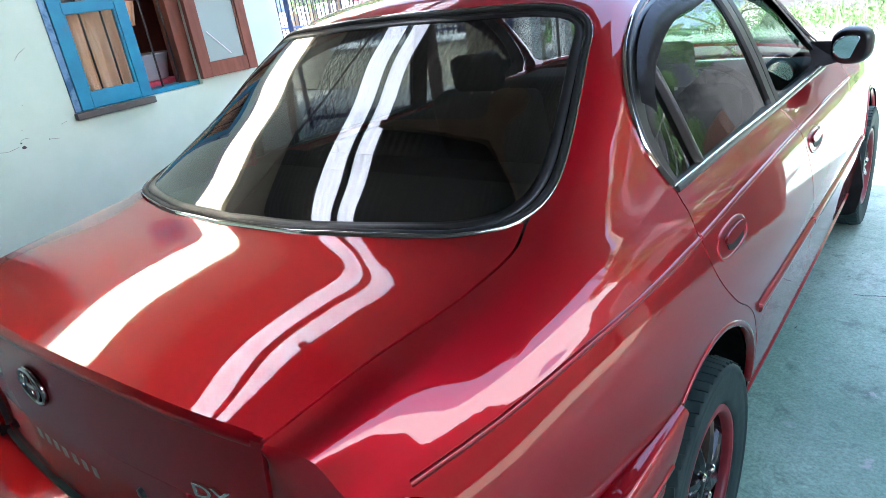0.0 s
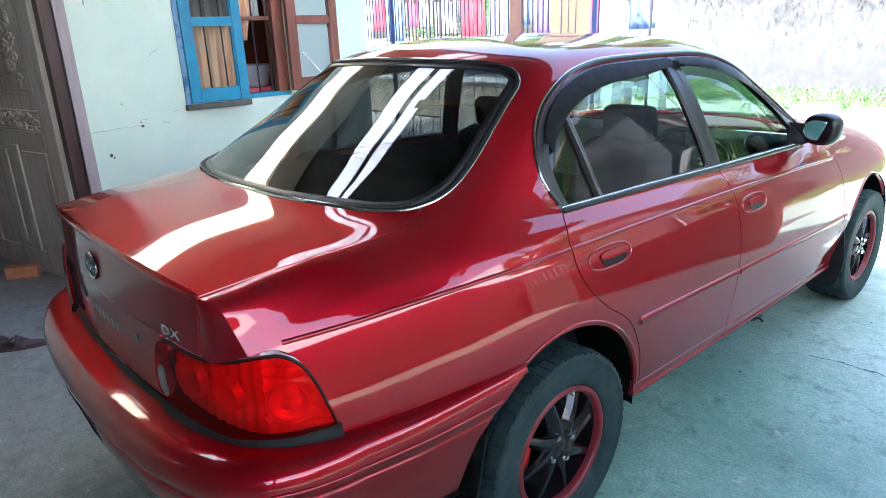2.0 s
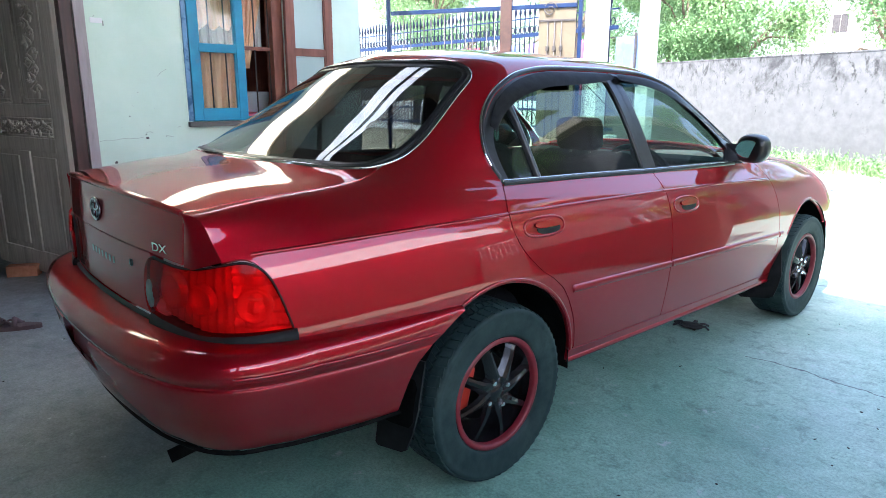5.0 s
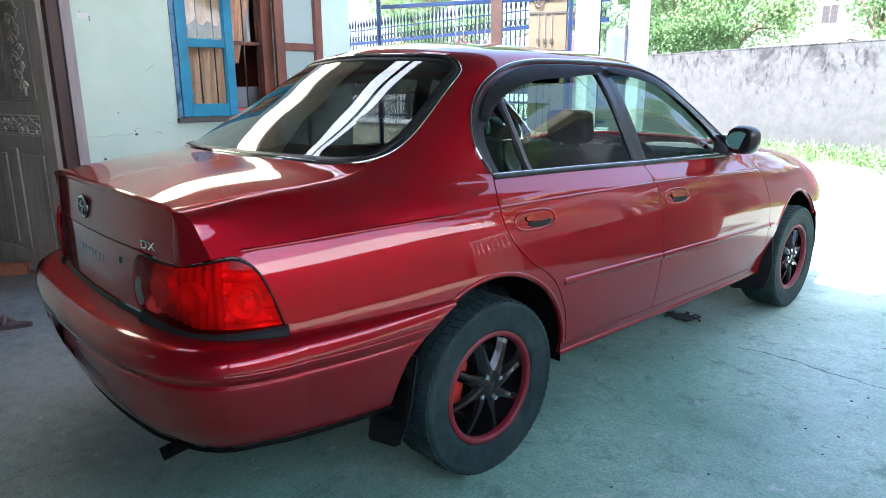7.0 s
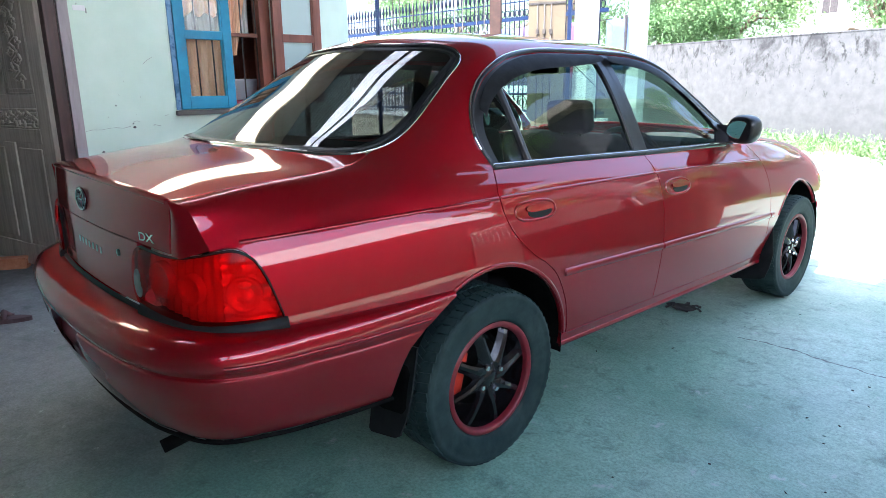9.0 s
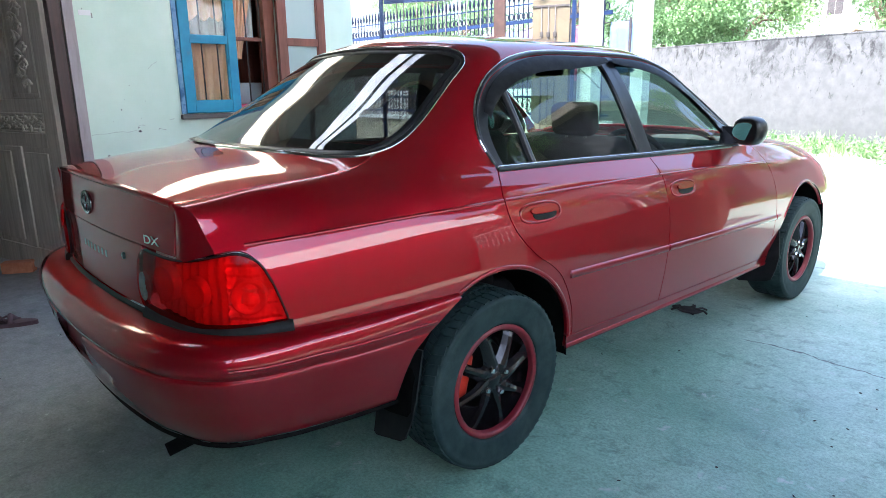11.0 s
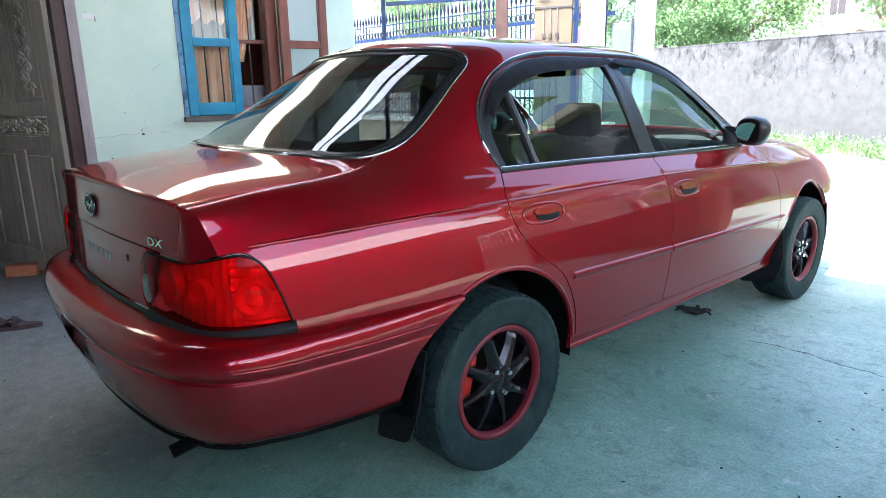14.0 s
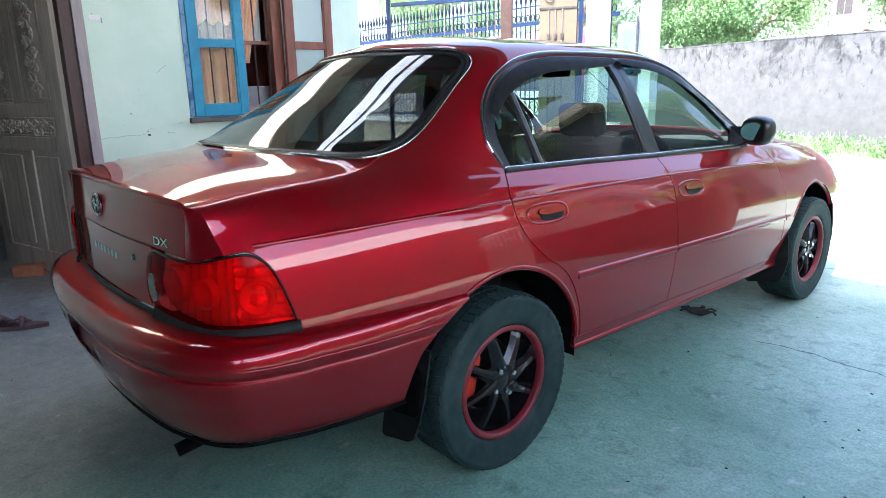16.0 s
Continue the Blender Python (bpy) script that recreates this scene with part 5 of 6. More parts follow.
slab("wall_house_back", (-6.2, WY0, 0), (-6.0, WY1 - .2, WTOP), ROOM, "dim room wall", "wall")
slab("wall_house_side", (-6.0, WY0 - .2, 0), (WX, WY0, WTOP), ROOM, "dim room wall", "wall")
slab("ceiling_house", (-6.2, WY0 - .2, WTOP + .002), (WX - .02, WY1, WTOP + .06), WHITE, "flat pale house roof slab", "ceiling")
slab("wall_west_fascia", (WX - .10, -5.2, 2.53), (WX - .01, ROOF_END, 3.048), CREAM, "beige fascia above the house wall", "wall")
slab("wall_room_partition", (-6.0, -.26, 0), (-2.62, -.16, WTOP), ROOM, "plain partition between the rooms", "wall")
# unseen walls added behind and beside the camera to cut light and reflections
slab("wall_south", (WX, -5.5, -.03), (5.0, -5.305, 3.2), BACK_WALL, "unseen grey-brown wall added to close the carport behind the car", "wall")
slab("wall_east", (5.0, -6.5, -.03), (5.1, 7.2, 2.08), DARK_BOARDS, "unseen grey board wall added for the flank's reflections", "wall")
for k, cy in enumerate((-4.6, -2.9)):
    slab("column_%d" % (k + 3), (3.38, cy - .05, 0), (3.48, cy + .05, 2.918), TIMBER, "thin timber carport post", "column")

# low wall and corner pillar that close the carport towards the yard
slab("column_5", (1.66, 3.14, 0), (1.86, 3.32, 1.0), BRICKISH, "low brown rendered corner pillar of the carport", "column")
slab("wall_carport_front", (1.862, 3.17, 0), (4.99, 3.29, .92), BACK_WALL, "low grey-brown wall across the carport's front", "wall")
railing = tagged(empty("railing"), "pale steel railing on the low front wall", "railing", kind="structure")
part("top_rail", block((1.88, 3.215, 1.40), (4.98, 3.245, 1.43), .004), WHITE, railing)
for k in range(25):
    part("railing_bar", block((1.95 + k * .122, 3.222, .921), (1.966 + k * .122, 3.238, 1.40), .002), WHITE, railing)
# cracks and chips in the plaster
for pts in ([(-.288, .938), (-.25, .946), (-.20, .943), (-.15, .951), (-.11, .953), (-.07, .947), (-.02, .957)], [(-.01, .97), (.0, .985), (.02, .99), (.035, .984)], [(.10, 1.345), (.125, 1.37), (.16, 1.39)], [(.13, .962), (.15, .955), (.17, .952)], [(.20, 1.015), (.23, 1.022)]):
    bm = bmesh.new()
    line = [(WX + .001, y, z) for y, z in pts]
    tube(bm, line, .0010, 4)
    tagged(part("plaster_crack", bm, CRACK), "thin crack in the plaster", "crack", kind="structure")
for y, z, r in ((.002, .950, .015), (-.004, .972, .007), (-.095, 1.09, .007), (-.205, .800, .016), (-.19, .785, .010), (.02, 1.03, .004), (.125, .958, .006), (-.245, 1.69, .006), (-.07, 1.155, .004), (.06, 1.14, .004), (-.15, 1.02, .004), (-.03, 1.24, .004)):
    bm = bmesh.new()
    bmesh.ops.create_icosphere(bm, subdivisions=2, radius=r * .75, matrix=Matrix.Translation((WX, y, z)) @ Matrix.Rotation(y * 9, 4, "X") @ Matrix.Diagonal((.18, 1, .65, 1)))
    for v in bm.verts:
        v.co += Vector((0, math.sin(v.co.z * 900), math.cos(v.co.y * 700))) * r * .16
    tagged(part("plaster_chip", bm, CRACK if r < .007 else IRON), "small dark chip in the plaster", "chip", kind="structure")

slab("plaster_patch", (WX, -.268, 1.652), (WX + .004, -.200, 1.682), WHITE, "small pale rectangular patch on the plaster", "patch", .001)
tagged(part("patch_edge", block((WX, -.199, 1.638), (WX + .003, -.192, 1.668), .001), CRACK), "dark scratch beside the patch", "scratch", kind="structure")

# ---- door ----
frame_ob = tagged(empty("door_1"), "weathered carved wooden door standing open", "door", kind="structure")
part("architrave", block((WX - .01, DOOR_Y1 - .005, 0), (WX + .018, DOOR_Y1 + .055, 2.07), .004), ARCHITRAVE, frame_ob, "faded mauve wooden door trim")
part("jamb", block((WX - .16, DOOR_Y1 - .075, 0), (WX - .004, DOOR_Y1 - .006, 2.05), .004), JAMB, frame_ob, "dark stained door jamb")
part("jamb", block((WX - .16, DOOR_Y0 + .004, 0), (WX - .004, DOOR_Y0 + .075, 2.05), .004), JAMB, frame_ob, "dark stained door jamb")
part("door_head", block((WX - .16, DOOR_Y0 + .08, 1.985), (WX - .004, DOOR_Y1 - .08, 2.045), .004), JAMB, frame_ob)


def leaf_scroll(bm, m, w, h, seed):
    """A carved scroll: curling stems with leaves, inside a panel w by h."""
    rnd = random.Random(seed)
    steps = max(3, int(max(w, h) / .055))
    tall = h > w
    for i in range(steps):
        f = (i + .5) / steps
        side = 1 if i % 2 else -1
        cx, cz = (side * w * .18, (f - .5) * h) if tall else ((f - .5) * w, side * h * .16)
        pts = []
        for k in range(12):
            a = k * .55 + rnd.random() * .1
            r = .030 * (1 - k / 14)
            pts.append(m @ Vector((cx + side * r * math.cos(a), 0, cz + r * math.sin(a) * 1.1)))
        tube(bm, pts, .0085, 6)
        for k in range(3):
            a = rnd.uniform(0, 6.28)
            bmesh.ops.create_icosphere(bm, subdivisions=1, radius=.019, matrix=m @ Matrix.Translation((cx + .03 * math.cos(a), 0, cz + .03 * math.sin(a))) @ Matrix.Rotation(a, 4, "Y") @ Matrix.Diagonal((1.6, .6, .6, 1)))
    stem = []
    for k in range(24):
        f = k / 23
        stem.append(m @ Vector((w * .16 * math.sin(f * math.pi * steps), 0, (f - .5) * h * .95) if tall else ((f - .5) * w * .95, 0, h * .14 * math.sin(f * math.pi * steps))))
    tube(bm, stem, .0085, 6)


def carved_leaf():
    """The open leaf: hinged at the jamb, swung into the room."""
    hinge, end = Vector((WX - .10, DOOR_Y1 - .085, .02)), Vector((-3.63, -.733, .02))
    w = (end - hinge).length
    ang = math.atan2(end.y - hinge.y, end.x - hinge.x)
    m = Matrix.Translation(hinge) @ Matrix.Rotation(ang, 4, "Z")
    lf = empty("door_leaf", m)
    lf.parent = frame_ob
    tagged(lf, "grey weathered door leaf with carved panels")
    H, T = 1.955, .042
    c0, c1, e1 = .505, .635, w - .13
    for x0, x1, z0, z1 in ((0, .14, 0, H), (e1, w, 0, H), (c0, c1, 1.145, H - .12), (c0, c1, .15, .84)):
        part("stile", block((x0, -T / 2, z0), (x1, T / 2, z1), .005), OLDWOOD, lf)
    for z0, z1 in ((0, .15), (.84, .93), (1.06, 1.145), (H - .12, H)):
        part("rail", block((.14, -T / 2, z0), (e1, T / 2, z1), .005), OLDWOOD, lf)
    def sunk(name, x0, x1, z0, z1, lift=.016):
        bm = bmesh.new()
        box(bm, (x0, -.008, z0), (x1, .008, z1))
        for s in (-1, 1):
            box(bm, (x0 + .035, min(s * .006, s * lift), z0 + .035), (x1 - .035, max(s * .006, s * lift), z1 - .035), .006)
        return part(name, bm, OLDWOOD, lf)
    for x0, x1 in ((.14, c0), (c1, e1)):                        # plain panels below
        sunk("plain_panel", x0, x1, .15, .84, .019)
    for x0, x1, z0, z1, seed in ((.14, e1, .93, 1.06, 1), (.14, c0, 1.145, H - .12, 2), (c1, e1, 1.145, H - .12, 3)):
        sunk("sunk_panel", x0, x1, z0, z1, .010 if seed == 1 else .012)
        for s in (-1, 1):                                       # bead round the panel
            bm = bmesh.new()
            for inset, r in ((.008, .009), (.030, .006)):
                y = s * (T / 2 - .004 - inset * .4)
                tube(bm, [(x0 + inset, y, z0 + inset), (x1 - inset, y, z0 + inset), (x1 - inset, y, z1 - inset), (x0 + inset, y, z1 - inset)], r, 6, True)
            part("panel_bead", bm, OLDWOOD, lf, "moulded bead", True)
        for s in (-1, 1):
            bm = bmesh.new()
            leaf_scroll(bm, Matrix.Translation(((x0 + x1) / 2, s * .016, (z0 + z1) / 2)), (x1 - x0) - .10, (z1 - z0) - (.06 if seed == 1 else .12), seed)
            part("carving", bm, OLDWOOD, lf, "carved leaf scroll", True)
    for s in (-1, 1):
        bm = bmesh.new()
        bmesh.ops.create_uvsphere(bm, u_segments=16, v_segments=10, radius=.026, matrix=Matrix.Translation((w - .06, s * .055, 1.08)))
        tube(bm, [(w - .06, 0, 1.08), (w - .06, s * .05, 1.08)], .010, 10)
        part("door_knob", bm, TRIM, lf, "dark round door knob", True)


carved_leaf()

# ---- window ----
win = tagged(empty("window_1"), "wooden window with one blue closed sash and one brown sash folded back outside", "window", kind="structure")


def sash(m, w, z0, z1, mat, glass_mat, parent, bars, label):
    """A two-pane sash of width w from height z0 to z1, in the plane of m's x and z."""
    s = empty("sash", m)
    s.parent = parent
    tagged(s, label)
    f, T = .062, .036
    for x0, x1 in ((0, f), (w - f, w)):
        part("sash_stile", block((x0, -T / 2, z0), (x1, T / 2, z1), .004), mat, s)
    for k, (a, b) in enumerate(((z0, z0 + .085), (1.512, 1.568), (z1 - .07, z1))):
        part("sash_rail", block((f + .001, -T / 2 + .002, a), (w - f - .001, T / 2 - .002, b), .004), mat, s)
    for a, b in ((z0 + .085, 1.512), (1.568, z1 - .07)):
        part("pane", block((f - .002, -.003, a), (w - f + .002, .003, b)), glass_mat, s)
        for x0, x1, c, d in ((f, f + .012, a, b), (w - f - .012, w - f, a, b)):
            part("glazing_bead", block((x0, -.012, c), (x1, .012, d), .003), mat, s)
    return s


SASH_W = .392
sash(Matrix.Translation((WX - .005, WIN_Y0 + .022, 0)) @ Matrix.Rotation(radians(90), 4, "Z"), SASH_W, WIN_Z0 + .005, WIN_Z1 - .005, BLUE, GLASS_CLEAR, win, True, "blue painted closed sash")
HINGE_Y = WIN_Y1 - .012
sash(Matrix.Translation((WX + .024, HINGE_Y, 0)) @ Matrix.Rotation(radians(87), 4, "Z"), .385, WIN_Z0 + .030, WIN_Z1 - .005, BROWN, FROST, win, False, "red-brown sash folded back on the wall with frosted panes")
for y0, y1, z0, z1, mat, lab in ((WIN_Y1 - .085, WIN_Y1 - .002, WIN_Z0 + .03, WIN_Z1 - .002, BROWN, "brown window jamb"), (WIN_Y0 + .002, WIN_Y0 + .04, WIN_Z0 + .03, WIN_Z1 - .002, BLUE, "blue window jamb")):
    part("window_jamb", block((WX - .14, y0, z0), (WX - .028, y1, z1), .003), mat, win, lab)
part("window_sill", block((WX - .19, WIN_Y0 + .001, WIN_Z0 + .001), (WX - .03, WIN_Y1 - .001, WIN_Z0 + .028), .003), BLUE, win, "blue window sill")
part("frame_edge", block((WX - .02, WIN_Y0 - .014, WIN_Z0 + .002), (WX + .009, WIN_Y0 + .018, WIN_Z1 + .02), .003), WORN_BLUE, win, "worn pale blue outer edge of the frame")
part("sill_ledge", block((WX - .002, WIN_Y0 - .022, WIN_Z0 - .034), (WX + .038, WIN_Y0 + SASH_W + .02, WIN_Z0 - .001), .004), BACK_WALL, win, "dirty dark outer sill ledge")
for k in range(6):
    y = WIN_Y0 + .09 + k * .112
    bm = bmesh.new()
    tube(bm, [(WX - .085, y, WIN_Z0 + .02), (WX - .085, y, WIN_Z1)], .0055, 8)
    part("window_bar", bm, IRON, win, "thin iron bar", True)
part("cross_bar", block((WX - .095, WIN_Y0 + .01, 1.545), (WX - .075, WIN_Y1 - .01, 1.57), .003), BROWN, win)
part("stay_rod", tube(bmesh.new(), [(WX + .048, HINGE_Y + .09, 1.33), (WX + .052, HINGE_Y + .22, 1.19)], .004, 6), WHITE, win)


def curtain(y0, y1, z0, z1, x, gather, name_label, mat=CURTAIN, points=0.0):
    """A hanging cloth with folds, gathered towards its foot."""
    bm = bmesh.new()
    ny, nz = 60, 24
    rows = []
    for j in range(nz + 1):
        f = j / nz
        row = []
        for i in range(ny + 1):
            u = i / ny
            yy = y0 + (y1 - y0) * (u * (1 - gather * (1 - f)) + gather * (1 - f) * .15)
            fold = .018 * math.sin(u * 34 + 1.2 * math.sin(f * 3)) + .008 * math.sin(u * 71 + f * 2)
            row.append(bm.verts.new((x + fold, yy, z0 + (z1 - z0) * f + points * (1 - f) * (2 * abs((u * 4.5) % 1 - .5) - .5))))
        rows.append(row)
    for a, b in zip(rows, rows[1:]):
        for i in range(ny):
            bm.faces.new((a[i], a[i + 1], b[i + 1], b[i]))
    c = tagged(part("curtain", bm, mat, None, "", True), name_label, "curtain")
    mod = c.modifiers.new("thickness", "SOLIDIFY")
    mod.thickness = .003
    return c


curtain(WIN_Y0 + .02, WIN_Y0 + .46, 1.04, 1.52, WX - .15, .12, "gold half curtain hanging behind the closed blue sash")
curtain(WIN_Y0 + .02, WIN_Y0 + .46, 1.50, 2.01, WX - .19, .0, "grey cloth behind the upper blue pane", GREY_CLOTH)
curtain(WIN_Y0 + .02, WIN_Y0 + .46, 1.69, 2.01, WX - .15, .0, "short gold valance with a pointed hem", CURTAIN, .045)
curtain(WIN_Y0 + .43, WIN_Y0 + .66, 1.42, 2.01, WX - .16, .75, "gold curtain drawn aside behind the window bars")
# white cloth added to give the bright area above the gold curtain
curtain(WIN_Y0 + .43, WIN_Y0 + .66, 1.56, 2.01, WX - .20, .10, "white cloth added for the bright area behind the gold curtain", WHITE)
tagged(part("indoor_cupboard", block((WX - .80, .40, 0), (WX - .72, 1.60, 2.1), .006), BROWN), "red-brown wooden cupboard side inside the window", "cupboard")
bm = bmesh.new()
lathe(bm, [(.0, .0), (.11, .0), (.135, .01), (.160, .14), (.168, .15), (.163, .155), (.153, .145), (.13, .015)], 32, Matrix.Translation((WX - .40, .915, 1.10)))
tagged(part("plastic_basin", bm, BASIN, None, "", True), "white plastic basin inside the window", "basin")
bm = bmesh.new()
box(bm, (WX - .70, .62, 0), (WX - .22, 1.30, 1.06), .01)
tagged(part("indoor_counter", bm, BROWN), "brown wooden counter inside the window", "counter")
bm = bmesh.new()
box(bm, (WX - .54, .76, 1.062), (WX - .25, 1.10, 1.098), .012)
tagged(part("pink_tray", bm, PINK, None, "", True), "pink plastic tray under the basin", "tray")

# ---- carport roof: sheets on rafters, with translucent strips ----
RZ = 3.05
ROOF_Y0, ROOF_Y1 = -5.3, ROOF_END
roof_parts = (("roof_sheet", -2.53, -1.66, ROOF_SHEET, "corrugated roof sheets of the carport"), ("skylight_strip", -1.66, -1.38, SKYLIGHT, "translucent strip in the carport roof"), ("roof_sheet", -1.38, -1.30, ROOF_SHEET, "narrow roof sheet between two translucent strips"), ("skylight_strip", -1.30, -1.12, SKYLIGHT, "narrow translucent strip in the carport roof"),
              ("roof_sheet", -1.12, 4.05, ROOF_SHEET, "corrugated roof sheets of the carport"))
STRIP_Y0 = -1.3
# two sheets beyond the front edge are added to shade and darken reflections
roof_parts = [q + ((ROOF_Y0 if q[0] == "roof_sheet" else STRIP_Y0), ROOF_END) for q in roof_parts] + [("roof_sheet", 2.3, 4.05, ROOF_SHEET, "roof sheets over the low front wall", ROOF_END + .002, 3.7), ("roof_sheet", 1.35, 2.298, ROOF_SHEET, "short roof sheets beside the corner pillar", ROOF_END + .002, 2.4)] + [("roof_sheet", -1.66, -1.38, ROOF_SHEET, "corrugated roof sheets of the carport", ROOF_Y0, STRIP_Y0 - .002), ("roof_sheet", -1.30, -1.12, ROOF_SHEET, "corrugated roof sheets of the carport", ROOF_Y0, STRIP_Y0 - .002)]
for name, x0, x1, mat, label, ya, yb in roof_parts:
    bm = bmesh.new()
    n = max(2, int((x1 - x0) / .019))
    rows = []
    for i in range(n + 1):
        x = x0 + (x1 - x0) * i / n
        z = RZ + .008 * math.sin(x * 2 * math.pi / .076)
        rows.append((bm.verts.new((x, ya, z)), bm.verts.new((x, yb, z)), bm.verts.new((x, yb, z + .003)), bm.verts.new((x, ya, z + .003))))
    for a, b in zip(rows, rows[1:]):
        for k in range(4):
            bm.faces.new((a[k], a[(k + 1) % 4], b[(k + 1) % 4], b[k]))
    tagged(part(name, bm, mat, None, "", True), label, "roof", kind="structure")
for k in range(6):
    y = ROOF_Y0 + .25 + k * 1.30
    tagged(part("rafter", block((-1.08, y - .03, RZ - .13), (4.0, y + .03, RZ - .012), .004), TIMBER), "timber rafter under the carport roof", "rafter", "rafters of the carport", "structure")
slab("roof_edge_beam", (WX + .01, ROOF_Y1 - .10, RZ - .30), (4.05, ROOF_Y1 - .02, RZ - .135), TIMBER, "timber edge beam of the carport", "beam")

# added out of view to stop light through the gap above the wall
slab("wall_west_upper", (WX - .14, -5.2, WTOP + .064), (WX - .04, STRIP_Y0, 2.495), CREAM, "unseen beige wall added to close off light above the house wall", "wall")
# sunlit sheet added out of view for the cream strip in the rear glass
slab("skylight_house", (-6.6, STRIP_Y0 - .6, RZ), (WX - .14, 3.7, RZ + .01), SKYLIGHT_CREAM, "unseen cream translucent sheets added for the cream reflected strip", "roof")

# ---- yard, fence, gate, boundary ----
BM = Matrix.Translation((-1.6, 12.0, 0)) @ Matrix.Rotation(math.atan2(-1.3, 5.1), 4, "Z")
tagged(part("wall_boundary", block((-9.0, 0, -.03), (12, .2, 2.02), 0, BM), BOUNDARY), "pale rendered boundary wall with dark mould stains", "wall", kind="structure")
tagged(part("wall_boundary_cap", block((-9.0, -.008, 2.022), (12, .21, 2.05), .006, BM), BOUNDARY), "stained capping of the boundary wall", "wall", kind="structure")
slab("column_1", (-2.852, 5.25, 0), (-2.649, 5.453, 3.6), WHITE, "white painted gate column", "column")
slab("column_2", (-4.214, 8.55, 0), (-3.985, 8.78, 4.2), WHITE, "white painted yard column", "column")


def gate():
    """The driveway gate: blue tube frame, bars and a beige sheet, standing ajar."""
    gt = tagged(empty("gate"), "blue tubular steel gate with a beige sheet panel", "gate")
    A, B = Vector((-5.00, 3.95, 0)), Vector((-2.80, 5.09, 0))
    L = (B - A).length
    gt.matrix_basis = Matrix.Translation(A) @ Matrix.Rotation(math.atan2(B.y - A.y, B.x - A.x), 4, "Z")
    for x in (0, L):
        part("gate_post", block((x - .022, -.022, 0), (x + .022, .022, 3.1), .005), GATE_BLUE, gt, "blue square gate post")
    for z in (.12, 2.27):
        part("gate_rail", block((.045, -.022, z - .025), (L - .045, .022, z + .025), .005), GATE_BLUE, gt, "blue gate rail")
    part("middle_post", block((1.512, -.03, 0), (1.652, .03, 3.0), .006), POST_BROWN, gt, "rusty brown post")
    part("sheet_panel", block((1.987, -.006, .15), (L - .05, .006, 2.95), .002), BEIGE_SHEET, gt, "beige sheet metal panel")
    part("panel_rail", block((1.987, -.016, 2.095), (L - .05, -.008, 2.12), .002), IRON, gt, "dark rail across the sheet")
    for k in range(3):
        x = 2.10 + k * .081
        bm = bmesh.new()
        tube(bm, [(x, -.02, .2), (x, -.02, 2.095)], .007, 8)
        part("panel_bar", bm, IRON, gt, "thin dark bar", True)
        part("bar_shoe", block((x - .018, -.034, 1.76), (x + .018, -.012, 1.82), .003), IRON, gt)
    for k in range(5):
        for dx in (0, .10):
            x = .22 + .28 * k + dx
            bm = bmesh.new()
            tube(bm, [(x, -.012, .15), (x, -.012, 2.245)], .006, 8)
            part("gate_bar", bm, IRON, gt, "thin dark gate bar", True)
            part("bar_shoe", block((x - .020, -.030, 1.77), (x + .020, .004, 1.82), .003), IRON, gt)
    bm = bmesh.new()
    tube(bm, [(2.12 + .09 * (1 - k / 30) * math.cos(k * .42), -.02, 2.23 + .09 * (1 - k / 30) * math.sin(k * .42)) for k in range(28)], .007, 6)
    part("panel_scroll", bm, IRON, gt, "curled iron scroll", True)


gate()


def spear_fence():
    """A steel fence on a low wall: spear-topped bars, rails and a band of scrolls."""
    f = tagged(empty("fence"), "blue-grey spear-topped steel fence on a low pale wall", "fence", kind="structure")
    Y, X0, X1 = 6.6, -12.0, -3.3
    part("fence_base", block((X0, Y - .09, 0), (X1, Y + .09, .62), .008), CREAM, f, "low cream fence wall")
    part("fence_coping", block((X0, Y - .13, .622), (X1, Y + .13, .70), .010), WHITE, f, "pale pink coping on the fence wall")
    for z, t in ((.76, .035), (1.02, .035), (2.135, .055), (2.40, .018)):
        part("fence_rail", block((X0, Y - .015, z), (X1, Y + .015, z + t), .003), GATE_BLUE, f, "blue fence rail")
    n = int((X1 - X0) / .098)
    bar = bmesh.new()
    tube(bar, [(0, 0, .70), (0, 0, 2.45)], .010, 6)
    lathe(bar, [(.010, 2.45), (.024, 2.50), (.014, 2.56), (.002, 2.64)], 6)
    tube(bar, [(.046 + .034 * math.cos(a), 0, 2.245 + .05 * math.sin(a)) for a in np.linspace(0, 6.28, 13)[:-1]], .008, 5, True)
    first = part("fence_bar", bar, FENCE, f)
    first.location = (X0 + .04, Y, 0)
    for k in range(1, n):
        o = first.copy()
        scene.collection.objects.link(o)
        o.location = (X0 + .04 + k * .098, Y, 0)
    ring = bmesh.new()
    tube(ring, [(.10 * math.cos(a), 0, .905 + .10 * math.sin(a)) for a in np.linspace(0, 6.28, 21)[:-1]], .007, 5, True)
    tube(ring, [(.05 * math.cos(a), 0, .905 + .05 * math.sin(a)) for a in np.linspace(0, 6.28, 15)[:-1]], .006, 5, True)
    r0 = part("fence_scroll", ring, IRON, f)
    r0.location = (X0 + .12, Y, 0)
    for k in range(1, int((X1 - X0) / .235)):
        o = r0.copy()
        scene.collection.objects.link(o)
        o.location = (X0 + .12 + k * .235, Y, 0)


spear_fence()

